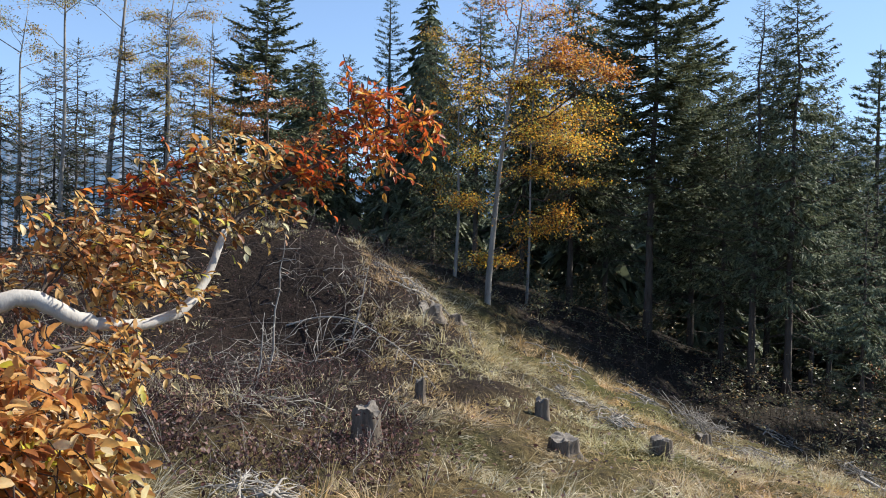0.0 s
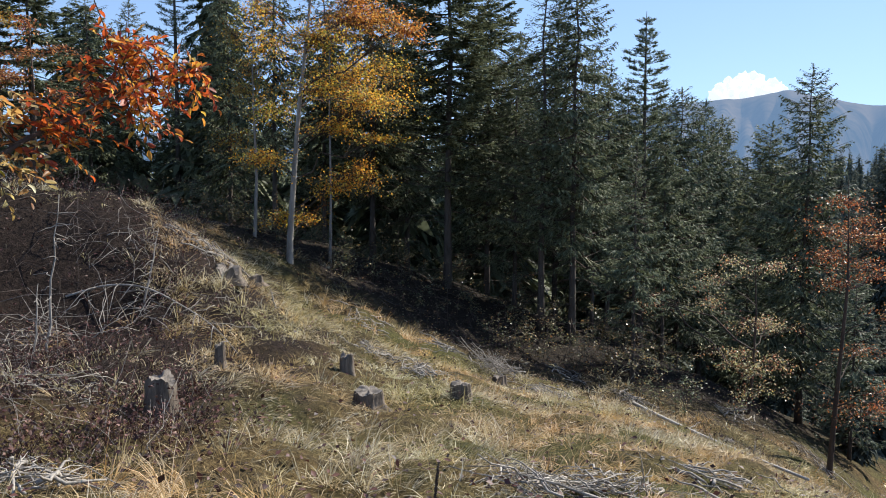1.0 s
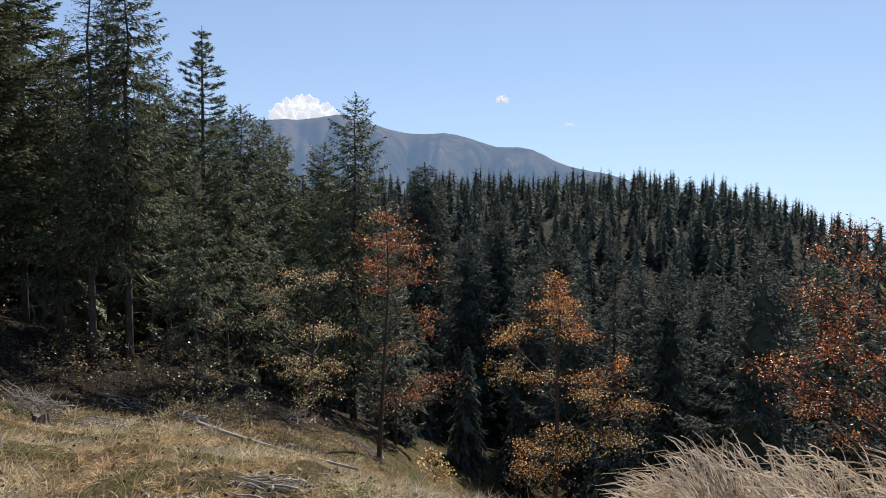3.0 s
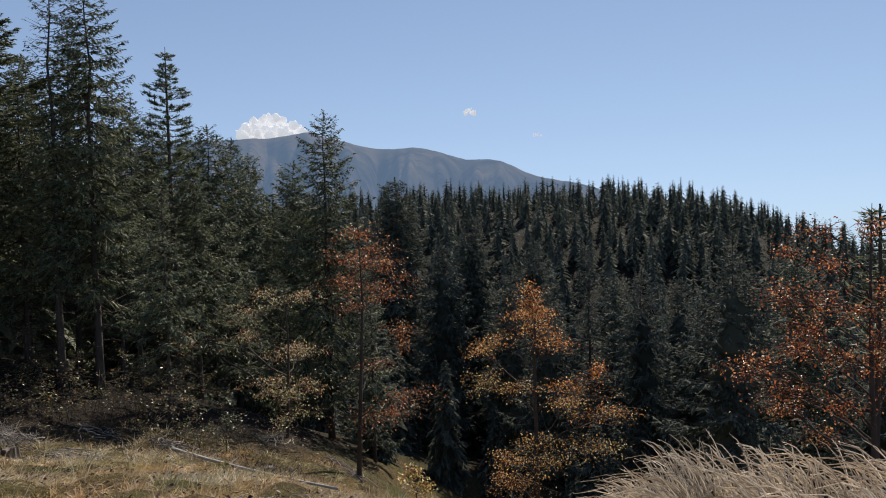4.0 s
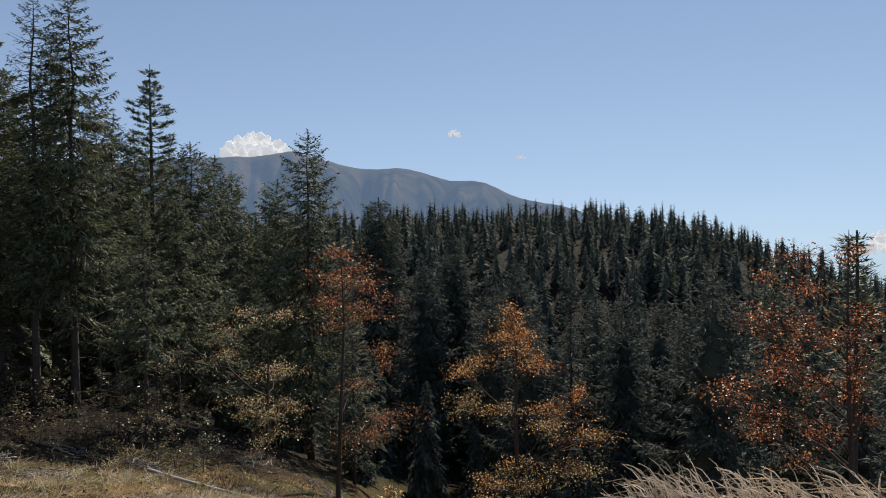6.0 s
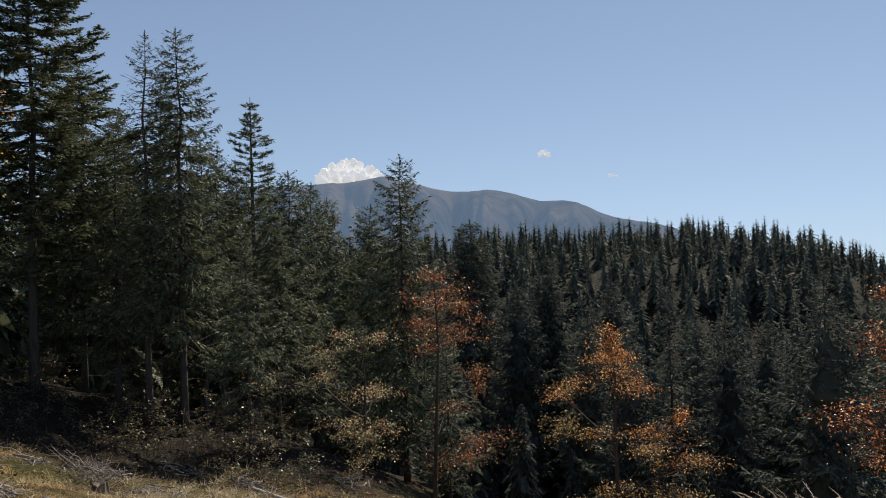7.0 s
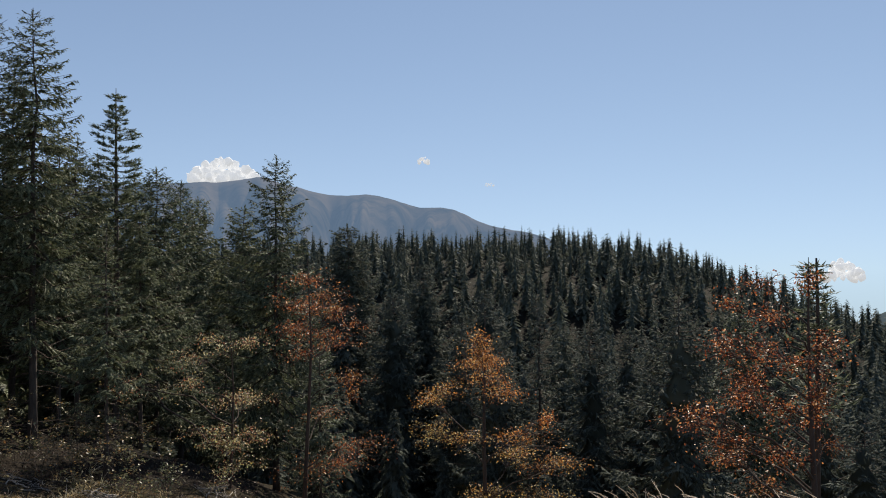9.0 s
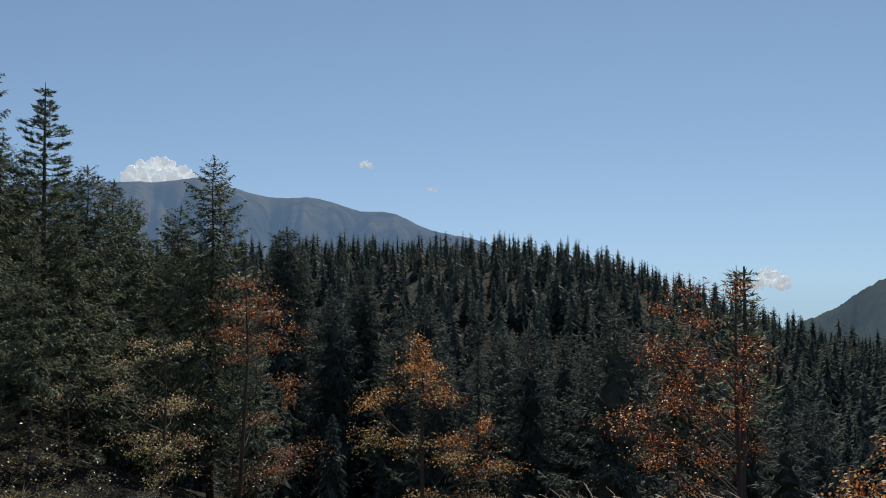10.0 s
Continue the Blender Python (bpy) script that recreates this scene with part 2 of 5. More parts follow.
class Geo:
    """Gathers verts and faces of one mesh."""

    def __init__(self):
        self.v, self.f, self.n = [], {}, 0

    def add(self, verts, faces):
        verts = np.asarray(verts, float).reshape(-1, 3)
        faces = np.asarray(faces)
        self.f.setdefault(faces.shape[1], []).append(faces + self.n)
        self.v.append(verts)
        self.n += len(verts)

    def tube(self, pts, radii, sides=6, cap=True):
        pts = np.asarray(pts, float)
        k = len(pts)
        tang = np.gradient(pts, axis=0)
        tang /= np.linalg.norm(tang, axis=1, keepdims=True) + 1e-9
        ref = np.array([0.31, 0.95, 0.05]) if abs(tang[0][2]) > 0.7 else np.array([0.05, 0.1, 0.99])
        u = np.cross(tang, ref)
        u /= np.linalg.norm(u, axis=1, keepdims=True) + 1e-9
        w = np.cross(tang, u)
        a = np.linspace(0, 2 * np.pi, sides, endpoint=False)
        ring = np.cos(a)[None, :, None] * u[:, None] + np.sin(a)[None, :, None] * w[:, None]
        r = np.asarray(radii, float)
        r = r[:, None, None] if r.ndim == 1 else r[:, :, None]
        verts = pts[:, None] + ring * r
        i = np.arange(k - 1)[:, None] * sides
        j = np.arange(sides)[None]
        j2 = (j + 1) % sides
        faces = np.stack([i + j, i + j2, i + sides + j2, i + sides + j], -1).reshape(-1, 4)
        if cap:
            verts = np.concatenate([verts.reshape(-1, 3), pts[-1:], pts[:1]])
            top = (k - 1) * sides
            tri = np.stack([top + j[0], top + j2[0], np.full(sides, k * sides)], -1)
            low = np.stack([j2[0], j[0], np.full(sides, k * sides + 1)], -1)
            self.f.setdefault(3, []).append(np.concatenate([tri, low]) + self.n)
        self.add(verts, faces)

    def scatter(self, tv, tf, pos, along, up, size):
        """Copies of a small template: x along, z up."""
        pos, along, up = np.asarray(pos, float), np.asarray(along, float), np.asarray(up, float)
        along = along / (np.linalg.norm(along, axis=1, keepdims=True) + 1e-9)
        side = np.cross(up, along)
        side /= np.linalg.norm(side, axis=1, keepdims=True) + 1e-9
        nrm = np.cross(along, side)
        size = np.asarray(size, float)
        size = np.repeat(size[:, None], 3, 1) if size.ndim == 1 else size
        tv = np.asarray(tv, float)
        v = pos[:, None] + (tv[None, :, 0:1] * size[:, None, 0:1]) * along[:, None] + (tv[None, :, 1:2] * size[:, None, 1:2]) * side[:, None] + (tv[None, :, 2:3] * size[:, None, 2:3]) * nrm[:, None]
        k = np.arange(len(pos))[:, None, None] * len(tv)
        self.add(v, (np.asarray(tf)[None] + k).reshape(-1, len(tf[0])))

    def mesh(self, name, mat, smooth=False):
        return mesh_of(name, np.concatenate(self.v), [np.concatenate(f) for f in self.f.values()], mat, smooth)

    def arrays(self):
        return np.concatenate(self.v), {k: np.concatenate(f) for k, f in self.f.items()}


def part(name, geo, mat, parent, label="", smooth=False):
    ob = new(name, geo.mesh(name, mat, smooth) if isinstance(geo, Geo) else geo)
    ob.parent = parent
    return tagged(ob, label)


def polar(az, d):
    """A place d metres off, az degrees to the left of the first view."""
    return -math.sin(radians(az)) * d, math.cos(radians(az)) * d


# ---------------------------------------------------------------- the lie of the land
SLOPE = (-1.268, -0.066, -0.113)
HUMPS = [  # x, y, width, height
    (0, 8, 6, 1.96), (-4, 11, 6, -1.70), (4, 12, 5, -1.76), (8, 10, 5, 3.79), (-3, 18, 6, 3.37), (2, 19, 6, -0.58), (-9, 22, 7, -0.93),
    (8, 20, 7, -2.49), (10, 26, 8, 1.71), (6, 6, 5, -2.60), (13, 16, 7, 0.22), (15, 8, 6, -4.39), (22, 14, 9, 2.93), (28, 28, 12, -1.83),
    (0, 32, 12, 3.12), (-14, 34, 12, 3.55), (22, 3, 9, 1.01), (7, 2, 5, 2.27), (-12, 6, 8, 0.92), (36, 10, 12, -12.07),
    (-1.9, 17.6, 1.3, 0.75), (-4.8, 18.2, 1.5, 0.65), (-3.6, 14.4, 1.7, -0.85), (-0.9, 15.6, 1.0, 0.22), (-5.5, 12.0, 1.6, -0.4), (24, 13.5, 4.5, -5.0), (1.0, 18.6, 1.5, -0.4),
]


def smooth_step(a, b, x):
    t = np.clip((x - a) / (b - a), 0, 1)
    return t * t * (3 - 2 * t)


def ground_z(x, y):
    """Height of the ground, for numbers or arrays."""
    x, y = np.asarray(x, float), np.asarray(y, float)
    d = np.hypot(x, y)
    near = SLOPE[0] + SLOPE[1] * np.clip(x, -60, 60) + SLOPE[2] * np.clip(y, -60, 60)
    for cx, cy, w, h in HUMPS:
        near = near + h * np.exp(-((x - cx) ** 2 + (y - cy) ** 2) / (2 * w * w))
    near = near + 0.10 * np.sin(1.7 * x + 0.6 * y) * np.sin(1.3 * y - 0.8 * x) * smooth_step(3, 7, d)
    az = np.degrees(np.arctan2(x, y))  # to the right
    crest = 6.3 - 5 * smooth_step(52, 30, az) - 33 * smooth_step(63, 90, az)
    valley = -8 - 22 * smooth_step(15, 50, az) * smooth_step(150, 110, az)
    far = valley + (crest - valley) * smooth_step(80, 265, d) * smooth_step(5, 35, az)
    far = far - 45 * smooth_step(285, 900, d) - 0.065 * np.maximum(0, d - 600)
    return near + (far - near) * smooth_step(38, 85, d)


def land():
    rings = np.concatenate([np.linspace(0.05, 3, 14), 3 * 1.026 ** np.arange(1, 100), 3 * 1.026 ** np.arange(100, 300, 3)])
    rings = rings[rings < 4600]
    n = 360
    a = np.linspace(0, 2 * np.pi, n, endpoint=False)
    r, t = np.meshgrid(rings, a, indexing="ij")
    x, y = r * np.sin(t), r * np.cos(t)
    z = ground_z(x, y)
    rng = np.random.default_rng(3)
    lump = sum(np.sin(k * x + p + 1.3 * np.sin(0.7 * k * y)) * np.sin(k * y + 2 * p + np.sin(0.9 * k * x)) / k for k, p in ((2.3, 0.3), (4.7, 1.9), (8.1, 4.0)))
    z = z + (0.22 * lump + rng.normal(0, 0.018, z.shape)) * smooth_step(4, 8, r) * smooth_step(60, 25, r)
    i = np.arange(len(rings) - 1)[:, None] * n
    j = np.arange(n)[None]
    j2 = (j + 1) % n
    f = np.stack([i + j, i + n + j, i + n + j2, i + j2], -1).reshape(-1, 4)
    verts = np.concatenate([np.stack([x, y, z], -1).reshape(-1, 3), [[0, 0, float(ground_z(0, 0))]]])
    cap = np.stack([np.full(n, len(verts) - 1), np.arange(n), (np.arange(n) + 1) % n], -1)
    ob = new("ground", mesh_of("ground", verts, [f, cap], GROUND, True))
    tagged(ob, "grassy autumn hillside falling into a wooded valley", "ground", kind="structure")


land()

# ---------------------------------------------------------------- conifers
SHOOT_V = [(0, 0.5, 0), (0, -0.5, 0), (1, 0, 0)]
SHOOT_F = [(0, 1, 2)]


def unit(v):
    return v / (np.linalg.norm(v, axis=-1, keepdims=True) + 1e-9)


def boughs(rng, crown, limbs, base, out, reach, rise, droop, gap, shoot, hang, wide, dead, weep, fork=0.42, tilt=0.35):
    """Limbs of a conifer with needle shoots on both sides and finer sprigs hanging from them; one row of each array a limb."""
    s = np.linspace(0, 1, 6)
    dz = reach[:, None] * (0.38 * rise[:, None] * s - (droop * (1 - 0.8 * rise))[:, None] * np.sin(s * 2.1) + 0.16 * s ** 3)
    line = base[:, None] + out[:, None] * (s * reach[:, None])[..., None]
    line[:, :, 2] += dz
    line[:, 1:, :2] += rng.normal(0, 0.02, (len(base), 5, 2)) * reach[:, None, None]
    for b in range(len(base)):
        limbs.tube(line[b][[0, 2, 5]], ((0.008 + 0.0085 * reach[b]) * (1 - 0.8 * s))[[0, 2, 5]], 3, False)
    n = np.maximum(7, (2 * reach / gap).astype(int)) * (rng.random(len(base)) > dead)
    b = np.repeat(np.arange(len(base)), n)
    m = len(b)
    if not m:
        return
    u = 0.10 + 0.90 * rng.random(m) ** 0.8
    k = np.minimum((u * 5).astype(int), 4)
    f = (u * 5 - k)[:, None]
    p = line[b, k] * (1 - f) + line[b, k + 1] * f
    sg = np.where(rng.random(m) < 0.5, -1.0, 1.0)
    perp = np.stack([-out[b][:, 1], out[b][:, 0], 0 * u], -1)
    tangent = unit(line[b, k + 1] - line[b, k])
    al = tangent * rng.uniform(0.5, 1.0, m)[:, None] + perp * (sg * rng.uniform(0.35, 1.0, m))[:, None] + rng.normal(0, 0.10, (m, 3))
    al[:, 2] -= weep * rng.uniform(0.1, 0.6, m)
    al = unit(al)
    small = np.clip(0.32 + 0.5 * reach[b], 0.32, 1.0)
    ln = (shoot * 0.6 * small + fork * reach[b] * (1.02 - u) ** 0.8) * rng.uniform(0.55, 1.15, m)
    crown.scatter(SHOOT_V, SHOOT_F, p, al, rng.normal(0, tilt, (m, 3)) + [0, 0, 1], np.stack([ln, wide * 1.15 * small, ln], -1))
    c = np.clip((ln / (shoot * small) * hang).astype(int), 1, 9)
    w = np.repeat(np.arange(m), c)
    t = rng.random(len(w)) ** 0.85
    q = p[w] + al[w] * (ln[w] * t)[:, None]
    side = unit(np.cross(al[w], [0, 0, 1.0]))
    d = al[w] * rng.uniform(0.3, 1.0, len(w))[:, None] + side * rng.normal(0, 0.75, len(w))[:, None]
    d[:, 2] -= weep * np.abs(rng.normal(0.55, 0.6, len(w)))
    size = shoot * small[w] * rng.uniform(0.45, 1.05, len(w)) * (1.1 - 0.45 * t)
    crown.scatter(SHOOT_V, SHOOT_F, q, unit(d), rng.normal(0, tilt + 0.2, (len(w), 3)) + [0, 0, 0.8] + 0.3 * out[b][w], np.stack([size, wide * small[w] * rng.uniform(0.7, 1.2, len(w)), size], -1))


def conifer(h, width, seed, spacing=0.5, gap=0.13, shoot=0.22, hang=2.6, wide=0.05, bare=0.12, thin=0.05, shape=0.8, droop=0.3, ragged=0.2, weep=0.8, shade_core=0.0, fork=0.42, stem=1.0):
    """Trunk, crown and limbs of a spruce or fir. bare: leafless share of the height; thin: chance that a limb is bare."""
    rng = np.random.default_rng(seed)
    trunk, crown, limbs = Geo(), Geo(), Geo()
    zs = np.linspace(0, 1, 10)
    wob = rng.normal(0, 0.004, (10, 2)) * zs[:, None]
    path = np.stack([h * wob[:, 0], h * wob[:, 1], h * zs], -1)
    rad = stem * h * (0.0092 * (1 - zs) ** 0.9 + 0.0004)
    rad[0] *= 1.35
    path[0, 2] = -0.03 * h
    trunk.tube(path, rad, 9)
    q, ang = [], []
    z, turn = bare * h, 0.0
    while z < h * 0.985:
        t = z / h
        k = 6 if t < 0.75 else 5 if t < 0.93 else 4
        q += list(t + rng.normal(0, 0.12 * spacing / h, k))
        ang += list(turn + np.arange(k) * 6.2832 / k + rng.normal(0, 0.22, k))
        turn += 0.9 + rng.normal(0, 0.2)
        z += spacing * (1.12 - 0.82 * t) * rng.uniform(0.8, 1.2)
    q, ang = np.clip(np.array(q), bare, 0.985), np.array(ang)
    low = 0.55 + 0.45 * np.clip((q - bare) * 5 + 0.1, 0, 1)
    lobes = 1 + 0.16 * np.sin(ang * 2 + seed) * np.sin(q * 23 + seed)
    reach = np.maximum(0.010 * h, width * (1 - q) ** shape * low * lobes * np.clip(1 + rng.normal(0, ragged, len(q)), 0.25, 1.5) + 0.004 * h)
    base = np.stack([np.interp(q, zs, path[:, 0]), np.interp(q, zs, path[:, 1]), q * h], -1)
    out = np.stack([np.cos(ang), np.sin(ang), 0 * ang], -1)
    rise = np.clip((q - 0.55) / 0.40, 0, 1) ** 1.3
    dead = np.where(q < bare + 0.12, np.maximum(thin, 0.35), thin)
    boughs(rng, crown, limbs, base, out, reach, rise, droop * rng.uniform(0.6, 1.4, len(q)), gap, shoot, hang, wide, dead, weep, fork)
    if shade_core:  # added solid core that blocks light and darkens the crown
        tiers, lobe = 19, 9
        e = np.linspace(bare + 0.03, 0.86, tiers)
        a = np.arange(lobe) * 6.2832 / lobe
        rr = width * (1 - e[:, None]) ** shape * shade_core * (0.3 + 0.5 * (np.arange(tiers) % 2)[:, None]) * rng.uniform(0.6, 1.3, (tiers, lobe))
        ring = np.stack([rr * np.cos(a + 0.5 * np.arange(tiers)[:, None]), rr * np.sin(a + 0.5 * np.arange(tiers)[:, None]), (e * h)[:, None] - rr * 0.35], -1).reshape(-1, 3)
        i = np.arange(tiers - 1)[:, None] * lobe + np.arange(lobe)[None]
        j = np.arange(tiers - 1)[:, None] * lobe + (np.arange(lobe)[None] + 1) % lobe
        crown.add(ring, np.stack([i, j, j + lobe, i + lobe], -1).reshape(-1, 4))
    for q in rng.uniform(0.03, bare + 0.06, int(90 * bare) + 3):  # dead lower limbs
        a = rng.uniform(0, 6.28)
        ln = rng.uniform(0.25, 0.75) * width
        p0 = np.array([0, 0, q * h])
        p1 = p0 + [math.cos(a) * ln, math.sin(a) * ln, -ln * rng.uniform(0.05, 0.5)]
        limbs.tube(np.array([p0, (p0 + p1) / 2 + [0, 0, 0.08 * ln], p1]), [0.016, 0.011, 0.004], 3, False)
    m = 26  # the leader
    e = rng.uniform(0, 0.035, m)
    tip = np.array([path[-1]] * m) - np.array([0, 0, 1]) * (e * h)[:, None]
    crown.scatter(SHOOT_V, SHOOT_F, tip, np.stack([rng.normal(0, 0.55, m), rng.normal(0, 0.55, m), np.full(m, 0.8)], -1), rng.normal(0, 1, (m, 3)), np.stack([shoot * (0.35 + 14 * e), np.full(m, wide * 0.8), np.full(m, 1.0)], -1))
    return trunk, crown, limbs


def pine(h, seed, bare=0.45, spread_=0.115, full=1.0):
    """A slender pine: bare bole, tiers of upswept limbs with needle tufts."""
    rng = np.random.default_rng(seed)
    trunk, crown, limbs = Geo(), Geo(), Geo()
    zs = np.linspace(0, 1, 12)
    path = np.stack([0.05 * np.sin(zs * 5), 0.04 * np.sin(zs * 4 + 1), h * zs], -1)
    path[0, 2] = -0.5
    trunk.tube(path, h * 0.010 * (1 - zs) ** 0.8 + 0.012, 9)
    z = bare * h
    while z < h * 0.985:
        q = z / h
        z += h * 0.027 * (1.25 - 0.7 * q) * rng.uniform(0.6, 1.3)
        reach = h * spread_ * (1 - ((q - bare) / (1.03 - bare)) ** 1.15) * rng.uniform(0.7, 1.2) + 0.12
        for b in range(5):
            a = b * 1.2566 + z * 9.7 + rng.normal(0, 0.3)
            L = reach * rng.uniform(0.45, 1.15)
            s = np.linspace(0, 1, 5)
            out = np.array([math.cos(a), math.sin(a), 0])
            line = np.array([0, 0, q * h]) + out * (s * L)[:, None] + np.stack([0 * s, 0 * s, L * (rng.uniform(-0.25, 0.2) * s + 0.28 * s ** 2)], -1)
            limbs.tube(line, (0.007 + 0.009 * L) * (1 - 0.8 * s), 4, False)
            m = int((18 + 62 * L) * full)
            u = 0.35 + 0.65 * rng.random(m) ** 0.6
            p = np.stack([np.interp(u, s, line[:, c]) for c in range(3)], -1) + rng.normal(0, 0.07, (m, 3)) * [1, 1, 0.35] * min(1.0, 0.3 + L)
            al = out * 0.8 + rng.normal(0, 0.6, (m, 3)) * [1, 1, 0.5] + [0, 0, 0.3]
            ln = rng.uniform(0.10, 0.20, m) * min(1.0, 0.5 + 0.5 * L)
            crown.scatter(SHOOT_V, SHOOT_F, p, al, rng.normal(0, 0.5, (m, 3)) + [0, 0, 1], np.stack([ln, ln * 0.32, ln], -1))
    return trunk, crown, limbs


def stand_tree(name, made, mats, x, y, turn, label, category, sink=0.0, scale=1.0, group=""):
    ob = new(name)
    trunk, crown, limbs = made
    part("trunk", trunk, mats[0], ob, smooth=True)
    if limbs.n:
        tagged(part("branchwork", limbs, BARK_DARK, ob), kind="stuff")
    part("crown", crown, mats[1], ob)
    ob.matrix_basis = pose(x, y, float(ground_z(x, y)) - sink, 0, 0, turn) @ Matrix.Scale(scale, 4)
    return tagged(ob, label, category, group)


def tip_height(x, y, d, el):
    """Tree height so that its tip stands el degrees over the eye's level at d metres."""
    return EYE + d * math.tan(radians(el)) - float(ground_z(x, y))


# tall conifers that can be told apart: azimuth, distance, elevation of the tip, share of width, kind
TALL = [
    (-15.3, 29, 24.0, 0.16, "fir"), (-17.0, 40, 12.5, 0.15, "spruce"), (-20.6, 42, 12.0, 0.15, "spruce"), (-23.4, 39, 14.0, 0.13, "spruce"), (-26.0, 41, 10.0, 0.15, "spruce"), (-28.6, 43, 8.4, 0.15, "spruce"), (-30.9, 45, 7.4, 0.15, "spruce"), (-22.4, 27, 17.2, 0.12, "ragged"), (-24.7, 27, 17.5, 0.14, "spruce"),
    (-32.3, 40, 7.8, 0.17, "spruce"), (-33.9, 46, 6.9, 0.15, "spruce"), (-31.3, 33, 4.8, 0.17, "pale"),
    (-35.2, 52, 5.7, 0.15, "spruce"), (-38.3, 50, 5.2, 0.16, "spruce"), (-40.6, 34, 8.9, 0.155, "spruce"),
    (-45.9, 62, 3.8, 0.15, "spruce"), (-51.6, 55, 0.8, 0.14, "spruce"), (-60.3, 40, -1.7, 0.12, "ragged"),
    (-64.1, 36, -3.5, 0.13, "spruce"), (-70.2, 23, -0.8, 0.16, "spruce"), (-74.5, 34, -1.8, 0.15, "pale"),
    (-54.5, 44, -3.0, 0.15, "spruce"), (-66.8, 44, -4.2, 0.16, "spruce"),
    (-81.8, 22, -9.5, 0.2, "spruce"), (-83.5, 34, -8.5, 0.18, "spruce"),
    (13.4, 30, 18.5, 0.17, "fir"), (10.0, 38, 14.1, 0.14, "spruce"), (7.4, 42, 13.1, 0.13, "spruce"), (0.8, 36, 15.0, 0.16, "spruce"),
    (-2.4, 30, 18.5, 0.15, "spruce"), (-9.6, 33, 19.0, 0.15, "spruce"), (-6.0, 34, 16.5, 0.15, "spruce"), (-12.2, 36, 16.0, 0.15, "spruce"),
    (-18.3, 32, 15.2, 0.16, "spruce"), (-20.4, 30, 11.0, 0.18, "spruce"), (-27.3, 33, 9.5, 0.16, "spruce"), (-29.2, 24.5, 4.0, 0.14, "pale"),
    (-26.2, 30, 7.0, 0.14, "pale"), (-37.0, 35, -3.0, 0.17, "spruce"), (-43.8, 31, -4.5, 0.16, "pale"), (3.2, 45, 11.0, 0.15, "spruce"),
    (-57.2, 38, -5.0, 0.16, "spruce"), (-62.2, 46, -3.8, 0.15, "spruce"),
    (-68.3, 38, -5.5, 0.16, "spruce"), (-71.8, 44, -3.5, 0.15, "spruce"), (-76.5, 40, -4.5, 0.16, "spruce"), (-79.5, 30, -7.5, 0.17, "spruce"), (-49.3, 50, -1.2, 0.15, "spruce"), (-56.3, 52, -1.0, 0.14, "spruce"),
    (27.3, 29, 11.4, 0.15, "bare"), (26.0, 34, 12.5, 0.15, "bare"), (29.3, 33, 8.5, 0.15, "bare"), (22.0, 32, 10.5, 0.15, "bare"), (20.3, 30, 15.0, 0.15, "bare"), (18.4, 35, 12.0, 0.15, "bare"),
    (25.4, 26, 9.0, 0.15, "bare"), (28.6, 25, 6.5, 0.15, "bare"), (30.4, 28, 10.0, 0.15, "bare"), (23.0, 27, 13.5, 0.14, "bare"), (19.3, 26, 9.5, 0.15, "bare"), (17.2, 30, 13.8, 0.14, "bare"), (26.6, 43, 8.2, 0.15, "bare"), (32.0, 31, 8.0, 0.15, "bare"),
    (30.8, 36, 7.5, 0.15, "bare"), (24.9, 38, 9.0, 0.15, "bare"), (28.2, 40, 8.0, 0.15, "bare"), (15.8, 33, 10.5, 0.12, "ragged"), (21.2, 38, 7.5, 0.15, "bare"), (16.8, 39, 9.0, 0.14, "ragged"),
]
KINDS = {
    "fir": ("tall dark green fir with layered drooping boughs", 1.6, dict(spacing=0.62, gap=0.07, shoot=0.20, hang=3.3, wide=0.08, bare=0.15, shape=0.62, droop=0.10, ragged=0.20, weep=0.28, fork=0.36)),
    "spruce": ("dark green spruce with hanging ragged branches", 1.42, dict(spacing=0.50, gap=0.12, shoot=0.20, hang=2.6, wide=0.066, bare=0.13, shape=0.60, droop=0.30, ragged=0.22, weep=0.85)),
    "ragged": ("thin spruce with a half-dead sparse crown", 1.45, dict(spacing=0.50, gap=0.15, shoot=0.19, hang=2.4, wide=0.06, bare=0.16, thin=0.25, shape=0.74, droop=0.22, ragged=0.34, weep=0.8)),
    "bare": ("thin grey spruce, nearly bare of needles", 1.35, dict(spacing=0.42, gap=0.13, shoot=0.17, hang=2.2, wide=0.042, bare=0.10, thin=0.16, shape=0.50, droop=0.10, ragged=0.45, weep=0.25, fork=0.30, stem=0.85)),
    "pale": ("grey-green young spruce with soft drooping boughs", 1.6, dict(spacing=0.40, gap=0.11, shoot=0.20, hang=3.0, wide=0.065, bare=0.16, shape=0.80, droop=0.24, ragged=0.20, weep=0.9)),
}
